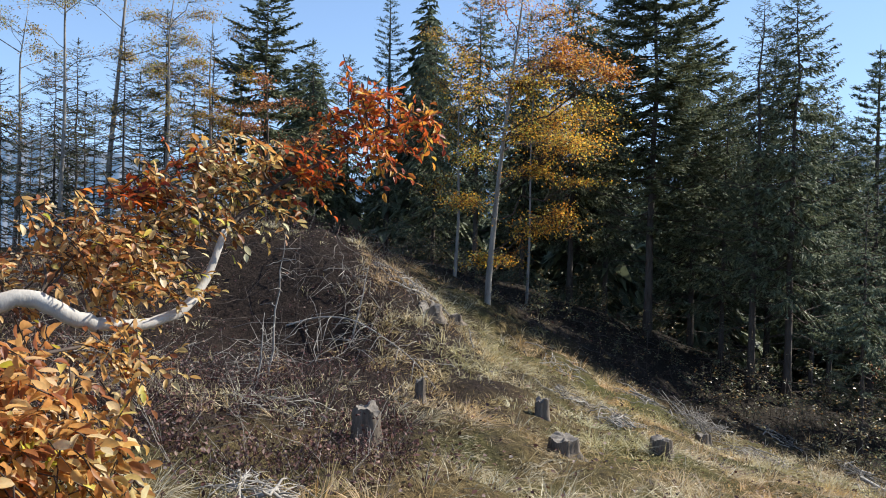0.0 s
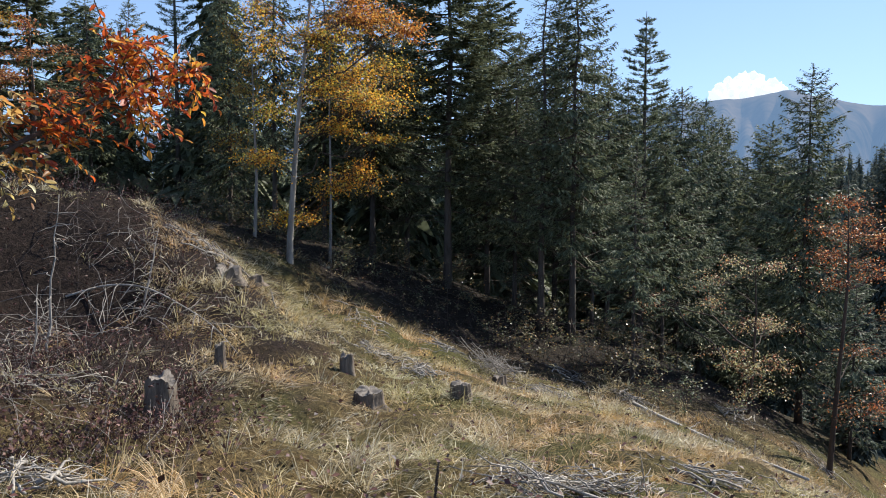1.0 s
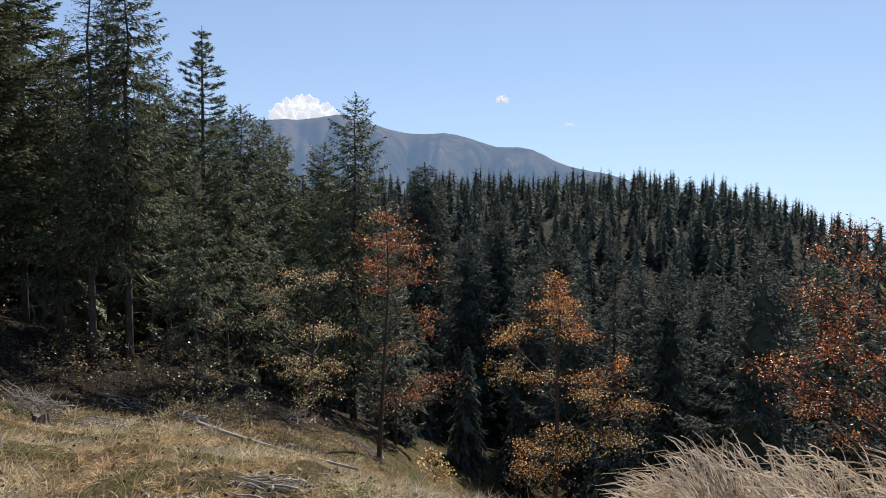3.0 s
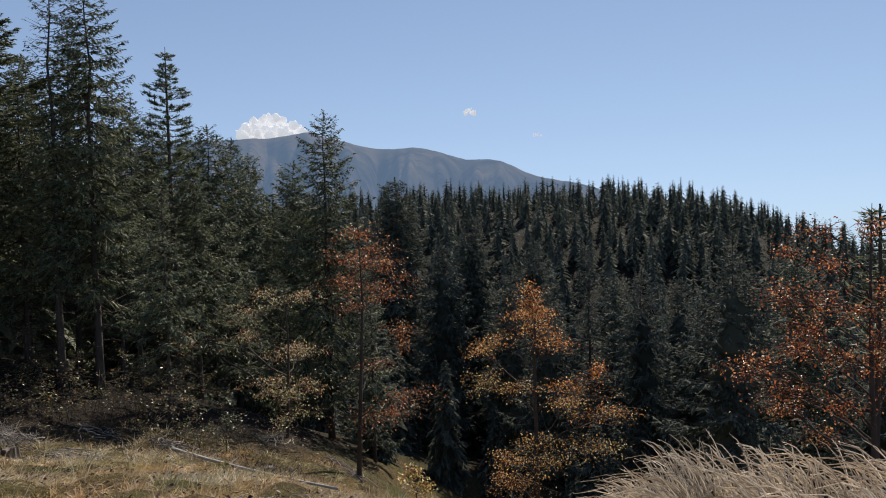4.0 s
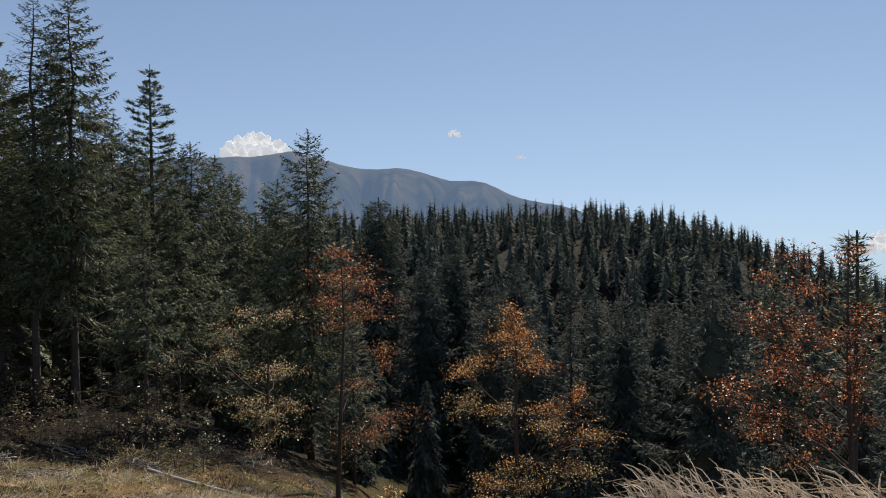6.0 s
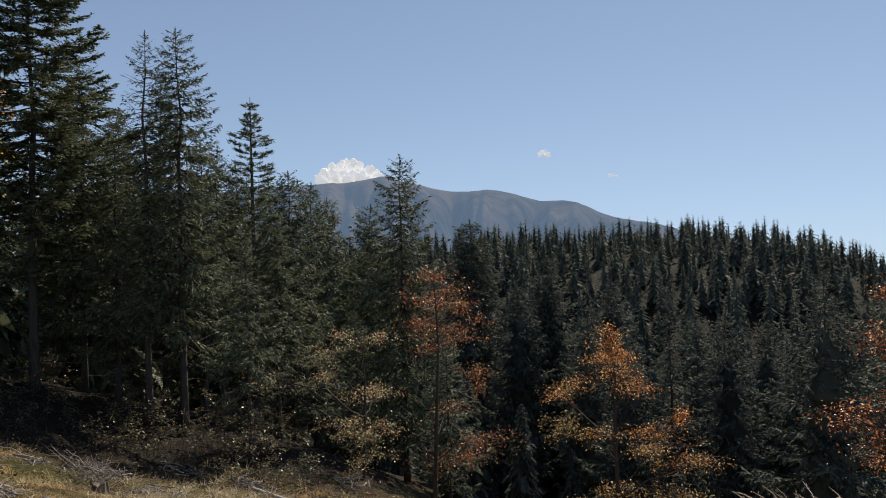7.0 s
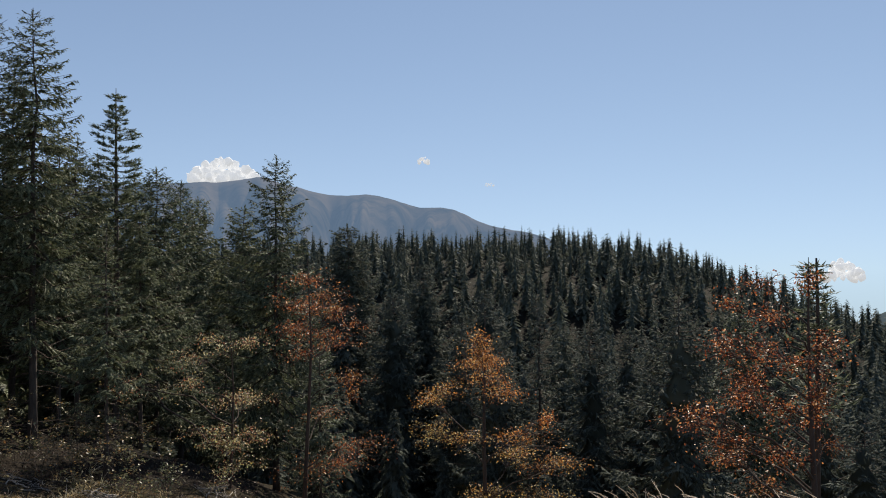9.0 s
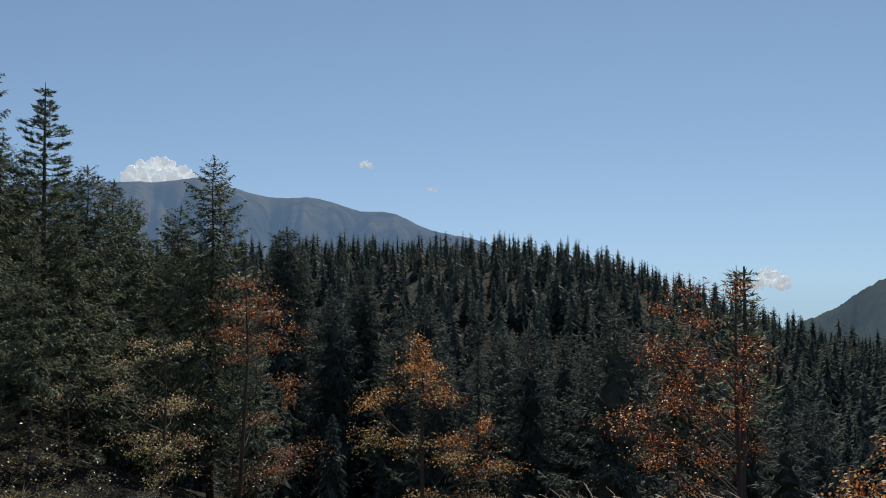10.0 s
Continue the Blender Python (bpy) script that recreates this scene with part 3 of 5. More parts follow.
for i, (az, d, el, w, kind) in enumerate(TALL):
    x, y = polar(az, d)
    h = max(3.0, tip_height(x, y, d, el))
    label, broad, form = KINDS[kind]
    form = dict(form)
    coarse = min(1.6, max(0.9, d / 33)) * (1.3 if az < -44 else 1.0)
    for key in ("gap", "shoot", "wide"):
        form[key] *= coarse
    form["bare"] = form["bare"] + 0.09 if -32 < az < 0 else min(form["bare"], 0.12)
    if kind == "bare":
        broad *= 0.8 + 0.4 * ((i * 7) % 5) / 4
        form["droop"] = 0.02 + 0.25 * ((i * 3) % 4) / 3
    made = conifer(h, w * h * broad, 100 + i, shade_core=0.6 if az < -44 and kind == "spruce" else 0.0, **form)
    # trees beyond 44 degrees right take the copy with haze and shade in its colour
    needles = {"pale": NEEDLES_BLUE, "bare": NEEDLES_GREY}.get(kind, NEEDLES if az > -44 else NEEDLES_HAZE_SHADE)
    stand_tree("fir_tree" if kind == "fir" else "spruce_tree", made, (BARK, needles), x, y, 0, label, "tree", group="conifers at the wood's edge")

x, y = polar(-29.7, 33)
stand_tree("pine_tree", pine(tip_height(x, y, 33, 13.0), 7, 0.45, 0.125, 1.7), (BARK, NEEDLES_BLUE), x, y, 0, "slender pine with a bare bole and airy crown", "tree")
x, y = polar(4.4, 40)
stand_tree("pine_tree", pine(tip_height(x, y, 40, 17.6), 8, 0.55, 0.10, 0.9), (BARK, NEEDLES_BLUE), x, y, 40, "slender pine standing over the hillock's wood", "tree")


x, y = polar(-78.75, 11)
stand_tree("pine_tree", pine(tip_height(x, y, 11, 0.75), 9, 0.55, 0.06, 0.45), (BARK_DARK, NEEDLES), x, y, 10, "scraggly young pine with a dark stem among rusty leaves", "tree")


# ---------------------------------------------------------------- woods that nobody could count
def wood(name, label, spots, kinds, mat, seed):
    rng = np.random.default_rng(seed)
    models = [g for g in kinds]
    vs, fs, n = [], {}, 0
    for x, y, h in spots:
        v, f = models[rng.integers(len(models))]
        a = rng.random() * 6.28
        c, s = math.cos(a), math.sin(a)
        wd = h * rng.uniform(0.8, 1.2)
        w = np.stack([(v[:, 0] * c - v[:, 1] * s) * wd + x, (v[:, 0] * s + v[:, 1] * c) * wd + y, v[:, 2] * h + float(ground_z(x, y))], -1)
        vs.append(w)
        for k, arr in f.items():
            fs.setdefault(k, []).append(arr + n)
        n += len(w)
    ob = new(name, mesh_of(name, np.concatenate(vs), [np.concatenate(f) for f in fs.values()], mat))
    return tagged(ob, label, "forest", kind="stuff")


def model(seed, width, whorls, arms, sides, ragged=0.16, tiers=12):
    """A spruce one metre high, for woods: whorls of drooping arms round an added light-blocking core, each arm a spine
    with side sprays.
    """
    rng = np.random.default_rng(seed)
    g = Geo()
    g.tube([(0, 0, -0.05), (0, 0, 0.5), (0, 0, 0.99)], [0.009, 0.006, 0.0012], 4, False)
    # solid core, added to keep light from passing through the crown
    q = np.linspace(0.03, 0.88, tiers)
    a = np.arange(6) * 1.0472
    rr = width * (1 - q[:, None]) ** 0.85 * (0.26 + 0.20 * (np.arange(tiers) % 2)[:, None]) * rng.uniform(0.75, 1.2, (tiers, 6))
    turn = a + 0.45 * np.arange(tiers)[:, None]
    ring = np.stack([rr * np.cos(turn), rr * np.sin(turn), 0.94 * q[:, None] - 0.35 * rr], -1).reshape(-1, 3)
    i, j = np.arange(tiers - 1)[:, None] * 6 + np.arange(6)[None], np.arange(tiers - 1)[:, None] * 6 + (np.arange(6)[None] + 1) % 6
    g.add(ring, np.stack([i, j, j + 6, i + 6], -1).reshape(-1, 4))
    t = 1 - (1 - (np.arange(whorls) + 0.5) / whorls) ** 1.25
    q = np.repeat(0.04 + 0.94 * t, arms) + rng.normal(0, 0.25 / whorls, whorls * arms)
    q = np.clip(q, 0.02, 0.985)
    n = len(q)
    a = np.tile(np.arange(arms) * 6.2832 / arms, whorls) + np.repeat(np.arange(whorls) * 0.8, arms) + rng.normal(0, 0.25, n)
    reach = width * (1 - q) ** 0.70 * np.clip(1 + rng.normal(0, ragged, n), 0.5, 1.45) * (1 + 0.15 * np.sin(2 * a + seed + 17 * q)) + 0.006
    out = np.stack([np.cos(a), np.sin(a), 0 * a], -1)
    perp = np.stack([-np.sin(a), np.cos(a), 0 * a], -1)
    down = (-0.55 + 0.40 * np.clip((q - 0.6) / 0.35, 0, 1)) * rng.uniform(0.5, 1.4, n)
    al = out + np.stack([0 * q, 0 * q, down], -1)
    p = out * (0.12 * reach)[:, None] + np.stack([0 * q, 0 * q, q], -1)
    ln = 0.95 * reach
    g.scatter(SHOOT_V, SHOOT_F, p, al, rng.normal(0, 0.25, (n, 3)) + [0, 0, 1], np.stack([ln, 0.42 * reach + 0.004, ln], -1))
    for k in range(sides):
        f = rng.uniform(0.25, 0.95, n)
        sg = np.where(rng.random(n) < 0.5, -1.0, 1.0)
        d = out * rng.uniform(0.3, 1.0, n)[:, None] + perp * (sg * rng.uniform(0.3, 1.0, n))[:, None]
        d[:, 2] += down - rng.uniform(0.0, 0.7, n)
        size = reach * rng.uniform(0.3, 0.6, n) * (1.2 - 0.5 * f) + 0.004
        g.scatter(SHOOT_V, SHOOT_F, p + unit(al) * (ln * f)[:, None], d, rng.normal(0, 0.4, (n, 3)) + out * 0.5 + [0, 0, 0.8], np.stack([size, (0.30 if sides < 3 else 0.22) * reach + 0.003, size], -1))
    return g.arrays()


def spread(seed, az0, az1, d0, d1, gap, h0, h1):
    rng = np.random.default_rng(seed)
    out, d = [], d0
    while d < d1:
        step = math.degrees(gap / d)
        a = az0 - rng.random() * step
        while a > az1:
            dd = d + rng.normal(0, gap * 0.3)
            x, y = polar(a + rng.normal(0, step * 0.25), dd)
            out.append((x, y, rng.uniform(h0, h1) * (0.75 if rng.random() < 0.2 else 1)))
            a -= step * rng.uniform(0.75, 1.3)
        d += gap * 0.9
    return out


mid_models = [model(40 + i, 0.165 + 0.014 * i, 34, 8, 6) for i in range(6)]
back_models = [model(80 + i, 0.17 + 0.014 * i, 26, 8, 3, 0.2, 8) for i in range(4)]
far_models = [model(60 + i, 0.19 + 0.018 * i, 15, 7, 1, 0.25, 6) for i in range(7)]
wood("mid_forest", "dark spruce wood filling the valley below", spread(1, -27, -92, 56, 115, 6.4, 10, 17), mid_models, NEEDLES_HAZE_SHADE, 5)
wood("lower_forest", "dark young spruces on the slope below the brow", spread(11, -46, -92, 31, 56, 5.6, 5.0, 8.5), mid_models, NEEDLES_HAZE_SHADE, 9)
wood("far_forest", "spruce forest covering the opposite ridge", spread(2, -24, -98, 112, 290, 6.1, 6.5, 13.0), far_models, NEEDLES_HAZE_SHADE, 6)
wood("left_forest", "spruce wood behind the hillock", spread(4, 13.5, -27, 41, 62, 4.6, 11, 17), mid_models, NEEDLES, 7)
wood("back_forest", "deeper spruce wood behind the hillock", spread(8, 13.0, -27, 63, 100, 4.8, 11, 17), back_models, NEEDLES, 8)


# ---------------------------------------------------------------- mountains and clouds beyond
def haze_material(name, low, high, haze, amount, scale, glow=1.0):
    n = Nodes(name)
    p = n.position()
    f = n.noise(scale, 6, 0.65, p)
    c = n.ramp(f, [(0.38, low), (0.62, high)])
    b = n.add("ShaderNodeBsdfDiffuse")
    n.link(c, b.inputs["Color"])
    # aerial haze put in as an emission mixed over the diffuse colour
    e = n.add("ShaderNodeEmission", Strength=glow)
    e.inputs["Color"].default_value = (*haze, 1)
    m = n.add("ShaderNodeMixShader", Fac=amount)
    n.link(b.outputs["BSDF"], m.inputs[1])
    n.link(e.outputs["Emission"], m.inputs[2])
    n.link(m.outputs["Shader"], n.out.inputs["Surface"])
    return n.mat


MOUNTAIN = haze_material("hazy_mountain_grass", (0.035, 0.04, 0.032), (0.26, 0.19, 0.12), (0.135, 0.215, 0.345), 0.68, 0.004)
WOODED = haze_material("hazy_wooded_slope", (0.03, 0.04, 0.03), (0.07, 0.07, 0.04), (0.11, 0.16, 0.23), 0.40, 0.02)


def mountain(name, label, skyline, near_d, far_d, mat, seed, rough):
    """A far mountain side that climbs from near_d to its skyline: azimuth, elevation."""
    a = np.array([p[0] for p in skyline], float)
    e = np.array([p[1] for p in skyline], float)
    order = np.argsort(a)
    cols, rows = 300, 36
    az = np.linspace(a.min(), a.max(), cols)
    el = np.interp(az, a[order], e[order])
    k = np.ones(7) / 7
    el = np.convolve(np.pad(el, 3, mode="edge"), k, "valid")
    rng = np.random.default_rng(seed)
    el = el + np.convolve(rng.normal(0, rough, cols + 4), np.ones(5) / 5, "valid")
    s = np.linspace(0, 1.15, rows)
    S, A = np.meshgrid(s, az, indexing="ij")
    top = far_d * np.tan(np.radians(el))[None] + EYE
    spur = sum(np.abs(np.sin(A * w + ph + 0.8 * np.sin(A * w * 0.37 + S * 3))) / n for w, ph, n in ((0.45, 0.6, 1.0), (1.1, 2.0, 2.0), (2.7, 0.3, 4.5)))
    D = near_d + (far_d - near_d) * S - 420 * spur * np.sin(np.pi * np.clip(S, 0, 1)) * (far_d / 3500)
    rise = np.where(S <= 1, S ** 1.15, 1 - (S - 1) * 0.8)
    Z = -330 + (top + 330) * rise + 105 * (spur - 0.8) * np.sin(np.pi * np.clip(S, 0, 1)) * (far_d / 3500)
    v = np.stack([-np.sin(np.radians(A)) * D, np.cos(np.radians(A)) * D, Z], -1).reshape(-1, 3)
    i = np.arange(rows - 1)[:, None] * cols
    j = np.arange(cols - 1)[None]
    f = np.stack([i + j, i + j + 1, i + cols + j + 1, i + cols + j], -1).reshape(-1, 4)
    tagged(new(name, mesh_of(name, v, [f], mat, True)), label, "mountain", kind="structure")


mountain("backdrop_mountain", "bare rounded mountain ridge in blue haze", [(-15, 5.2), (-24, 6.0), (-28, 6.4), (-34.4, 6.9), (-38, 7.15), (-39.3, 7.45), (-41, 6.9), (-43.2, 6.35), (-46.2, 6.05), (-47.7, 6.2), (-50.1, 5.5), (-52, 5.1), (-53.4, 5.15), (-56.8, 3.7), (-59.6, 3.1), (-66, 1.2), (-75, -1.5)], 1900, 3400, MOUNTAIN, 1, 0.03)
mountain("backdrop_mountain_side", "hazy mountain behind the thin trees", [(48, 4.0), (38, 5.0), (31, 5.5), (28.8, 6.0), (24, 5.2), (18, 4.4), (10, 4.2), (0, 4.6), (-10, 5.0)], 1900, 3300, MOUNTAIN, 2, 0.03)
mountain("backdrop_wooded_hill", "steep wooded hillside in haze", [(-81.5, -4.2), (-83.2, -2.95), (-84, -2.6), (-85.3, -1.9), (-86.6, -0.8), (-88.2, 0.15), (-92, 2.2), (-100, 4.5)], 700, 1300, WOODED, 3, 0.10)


def cloud(label, az0, az1, el0, el1, d, count, seed, mat):
    rng = np.random.default_rng(seed)
    bm = bmesh.new()
    hgt = d * radians(el1 - el0)
    for i in range(count):
        u = rng.random()
        v = rng.random() ** 1.2 * math.sin(math.pi * (0.12 + 0.76 * u))
        r = hgt * rng.uniform(0.09, 0.23) * (1 - 0.35 * v)
        x, y = polar(az0 + (az1 - az0) * u, d + rng.normal(0, hgt * 0.3))
        c = Vector((x, y, EYE + d * math.tan(radians(el0)) + hgt * v * 0.8))
        made = bmesh.ops.create_icosphere(bm, subdivisions=2, radius=r, matrix=Matrix.Translation(c))
        for vert in made["verts"]:
            n = noise.fractal(vert.co * (7.0 / hgt), 0.6, 2.1, 6)
            vert.co = c + (vert.co - c) * (1 + 0.55 * n)
    me = bpy.data.meshes.new("cloud")
    bm.to_mesh(me)
    bm.free()
    me.materials.append(mat)
    for p in me.polygons:
        p.use_smooth = True
    tagged(new("backdrop_cloud", me), label, "cloud", kind="structure")


# sunlit brightness of the clouds put in as emission over white
CLOUD = haze_material("cloud_white_glow", (0.9, 0.9, 0.9), (0.95, 0.95, 0.95), (0.84, 0.88, 0.94), 0.55, 0.01, 1.05)
cloud("white cumulus cloud resting on the mountain ridge", -34.6, -39.0, 6.8, 8.9, 4300, 130, 1, CLOUD)
cloud("small white cloud over the valley's end", -79.9, -82.4, -0.6, 0.9, 4300, 46, 2, CLOUD)
cloud("tiny wisp of cloud in blue sky", -51.3, -52.1, 8.4, 9.1, 4300, 20, 3, CLOUD)
cloud("tiny wisp of cloud in blue sky", -56.3, -57.1, 6.6, 6.95, 4300, 12, 4, CLOUD)

# ---------------------------------------------------------------- broad-leaved trees
LEAF_V = [(0, 0, 0), (0.18, 0.20, 0.06), (0.5, 0.31, 0.09), (0.82, 0.20, 0.03), (1, 0, -0.10), (0.82, -0.20, 0.03), (0.5, -0.31, 0.09), (0.18, -0.20, 0.06), (0.5, 0, 0.0)]
LEAF_F = [(0, 1, 2, 8), (8, 2, 3, 4), (8, 4, 5, 6), (0, 8, 6, 7)]
LEAFS_V = [(0, 0, 0), (0.5, 0.32, 0.08), (1, 0, -0.06), (0.5, -0.32, 0.08)]
LEAFS_F = [(0, 1, 2), (0, 2, 3)]


def curve_pts(a, b, sag, k=6, rng=None, wob=0.03):
    a, b = np.asarray(a, float), np.asarray(b, float)
    s = np.linspace(0, 1, k)[:, None]
    p = a + (b - a) * s
    p[:, 2] += sag * np.sin(np.pi * s[:, 0])
    if rng is not None:
        p[1:-1] += rng.normal(0, wob, (k - 2, 3)) * np.linalg.norm(b - a)
    return p


def leafy_tree(name, az, d, trunk_pts, sprays, leaf, mats, seed, label, r0=0.1, depth=0.8, boost=1.0, ref=None, wide=1.0, upper=None):
    """A broad-leaved tree. trunk_pts: (sideways, height); sprays: (sideways, height, half width, half height, leaves)."""
    rng = np.random.default_rng(seed)
    x, y = polar(az, d)
    base = np.array([x, y, float(ground_z(x, y))])
    drop = base[2] - (EYE + d * math.tan(radians(ref[1])) - ref[0]) if ref else 0.0  # the stem starts that much over the given height
    trunk_pts = [(u, z - drop) for u, z in trunk_pts]
    trunk_pts[0] = (trunk_pts[0][0], -0.4)
    sprays = [(u * wide, z - drop, rx * wide, rz * wide ** 0.5, n) for u, z, rx, rz, n in sprays if z - drop > 0.2]
    side = np.array([math.cos(radians(az)), math.sin(radians(az)), 0])
    deep = np.array([-math.sin(radians(az)), math.cos(radians(az)), 0])
    trunk, limbs, crown, high = Geo(), Geo(), Geo(), Geo()
    tp = np.array([(u, rng.normal(0, 0.04), z) for u, z in trunk_pts])
    n = 14
    zz = np.linspace(0, len(tp) - 1, n)
    path = np.stack([np.interp(zz, np.arange(len(tp)), tp[:, c]) for c in range(3)], -1)
    world_path = side * path[:, :1] + deep * path[:, 1:2] + np.array([0, 0, 1]) * path[:, 2:]
    trunk.tube(world_path, r0 * (1 - 0.93 * np.linspace(0, 1, n)) , 9)
    for u, z, rx, rz, count in sprays:
        v = rng.normal(0, depth)
        u, z = u + rng.normal(0, 0.22) * rx, z + rng.normal(0, 0.5) * rz
        rx, rz = rx * rng.uniform(0.75, 1.25), rz * rng.uniform(0.7, 1.5)
        c = side * u + deep * v + np.array([0, 0, z])
        zt = max(0.25, z - 0.45 * abs(u - np.interp(z, path[:, 2], path[:, 0])) - 0.2 * abs(v) - 0.15)
        q = np.array([np.interp(zt, path[:, 2], path[:, 0]), np.interp(zt, path[:, 2], path[:, 1]), min(zt, path[-1, 2])])
        start = side * q[0] + deep * q[1] + np.array([0, 0, q[2]])
        line = curve_pts(start, c, 0.05, 6, rng)
        length = np.linalg.norm(c - start)
        limbs.tube(line, (0.005 + 0.008 * length) * (1 - 0.75 * np.linspace(0, 1, 6)), 5, False)
        m = max(6, int(count * boost))
        tw = max(4, m // 18)
        within = lambda w, q: np.clip(rng.normal(0, w, q), -1.9 * w, 1.9 * w)
        ends = c + side * (within(0.72, tw) * rx)[:, None] + deep * (within(0.72, tw) * rx)[:, None] + np.array([0, 0, 1]) * (within(0.6, tw) * rz)[:, None]
        ends[:, 2] -= 0.10 * np.linalg.norm((ends - c)[:, :2], axis=1)
        for e in ends:
            mid = line[rng.integers(3, 6)]
            limbs.tube(curve_pts(mid, e, 0.03, 4, rng), [0.007, 0.005, 0.004, 0.002], 3, False)
        which = rng.integers(0, tw, m)
        f = rng.random(m)[:, None] ** 0.7
        p = c + (ends[which] - c) * f + within(1, (m, 3)) * [0.13 * rx + 0.03, 0.13 * rx + 0.03, 0.22 * rz + 0.02]
        al = (ends[which] - c) / (np.linalg.norm(ends[which] - c, axis=1, keepdims=True) + 1e-6) * 0.6 + rng.normal(0, 0.6, (m, 3)) - [0, 0, 0.3]
        up = rng.normal(0, 0.55, (m, 3)) + [0, 0, 1]
        ln = leaf * rng.uniform(0.65, 1.3, m)
        (high if upper and z + drop + 0.35 * u > upper[0] else crown).scatter(LEAFS_V, LEAFS_F, p, al, up, ln)
    ob = new(name)
    ob.location = base
    part("trunk", trunk, mats[0], ob, smooth=True)
    tagged(part("branchwork", limbs, mats[1], ob), kind="stuff")
    part("crown", crown, mats[2], ob)
    if high.n:
        part("upper_crown", high, upper[1], ob, upper[2])
    return tagged(ob, label, "tree")


leafy_tree("beech_tree", -3.45, 22, [(0, -0.4), (0.02, 1.2), (0.15, 3.05), (0.30, 4.9), (0.53, 6.9), (0.8, 9.4), (0.9, 11.0)],
           [(1.6, 7.8, 1.2, 0.4, 420), (2.5, 7.3, 1.0, 0.4, 380), (1.4, 6.8, 1.3, 0.4, 480), (2.7, 6.4, 1.1, 0.4, 480), (1.6, 6.0, 1.3, 0.4, 520), (2.6, 5.6, 1.0, 0.35, 420), (1.2, 5.3, 1.0, 0.3, 320),
            (2.3, 4.7, 1.1, 0.35, 420), (1.5, 4.3, 0.8, 0.25, 240), (2.7, 4.1, 0.7, 0.2, 180), (2.2, 2.9, 0.9, 0.35, 300), (1.2, 2.6, 0.7, 0.3, 200), (-0.9, 3.6, 0.9, 0.2, 240), (-0.4, 2.0, 0.7, 0.25, 160),
            (0.6, 1.7, 0.5, 0.2, 90), (-0.5, 6.5, 0.8, 0.8, 190), (-0.6, 5.2, 0.8, 0.6, 190), (0.2, 8.5, 0.9, 0.6, 160), (1.8, 8.8, 1.0, 0.4, 260), (-1.0, 7.8, 0.6, 0.5, 110), (1.0, 9.6, 1.1, 0.5, 200), (2.2, 8.2, 1.0, 0.4, 300), (3.1, 6.9, 0.7, 0.35, 260)],
           0.068, (BARK_BEECH, BARK_DARK, YELLOW), 11, "slim beech with golden orange leaves and pale trunk", 0.11, 0.8, 3.0, ref=(0.0, -6.35), upper=(7.6, COPPER, "orange-brown leaves of the upper boughs"))
leafy_tree("beech_tree", -56.0, 14, [(-0.05, -0.4), (0.02, 1.5), (0.0, 3.2), (0.04, 4.6), (0.05, 5.45)],
           [(0.05, 5.08, 0.32, 0.15, 160), (-0.16, 4.77, 0.40, 0.15, 240), (0.21, 4.71, 0.28, 0.13, 140), (-0.42, 4.50, 0.48, 0.14, 260), (0.11, 4.24, 0.48, 0.15, 300), (0.37, 4.08, 0.32, 0.13, 200), (-0.74, 3.92, 0.36, 0.13, 220),
            (-1.01, 3.65, 0.23, 0.13, 130), (-0.90, 3.23, 0.38, 0.15, 240), (-0.42, 3.23, 0.42, 0.13, 220), (0.63, 3.23, 0.53, 0.15, 300), (1.11, 3.44, 0.19, 0.17, 140), (1.06, 2.89, 0.44, 0.15, 260), (0.53, 2.70, 0.42, 0.15, 230),
            (0.95, 2.44, 0.53, 0.15, 270), (0.00, 2.23, 0.44, 0.17, 280), (-0.42, 1.91, 0.38, 0.15, 230), (0.32, 1.91, 0.38, 0.15, 200), (-0.16, 1.54, 0.48, 0.17, 260), (-0.53, 1.54, 0.26, 0.13, 120)],
           0.036, (BARK_DARK, BARK_DARK, TAN), 12, "young beech glowing orange before the dark valley", 0.06, 0.40, 2.0, ref=(5.4, -3.1), upper=(3.1, ORANGE, "orange leaves of the upper boughs"))
leafy_tree("beech_tree", -78.2, 9, [(0.05, -0.4), (0.04, 1.2), (0.0, 2.6), (0.0, 3.6), (0.02, 4.35)],
           [(-0.63, 4.06, 0.23, 0.11, 140), (-0.80, 3.86, 0.15, 0.10, 90), (0.05, 4.03, 0.18, 0.12, 120), (-0.36, 3.72, 0.23, 0.12, 150), (0.12, 3.45, 0.23, 0.14, 190), (-0.84, 3.38, 0.27, 0.14, 240), (-0.43, 3.38, 0.23, 0.14, 210),
            (-0.16, 3.14, 0.27, 0.14, 230), (-0.63, 3.08, 0.31, 0.15, 300), (-1.04, 2.87, 0.24, 0.12, 200), (0.12, 3.04, 0.20, 0.14, 190), (-0.70, 2.80, 0.31, 0.14, 290), (-0.29, 2.77, 0.27, 0.14, 220), (-1.11, 2.50, 0.20, 0.12, 150),
            (-0.63, 2.50, 0.31, 0.15, 290), (0.05, 2.70, 0.24, 0.14, 200), (-0.22, 2.33, 0.27, 0.15, 220), (-0.77, 2.16, 0.31, 0.15, 220), (0.12, 2.33, 0.18, 0.14, 130), (-0.43, 1.92, 0.27, 0.15, 180)],
           0.028, (BARK_DARK, BARK_DARK, RUST), 13, "dark-stemmed beech with sparse rust-red leaves", 0.045, 0.4, 1.6, ref=(4.3, 0.5))
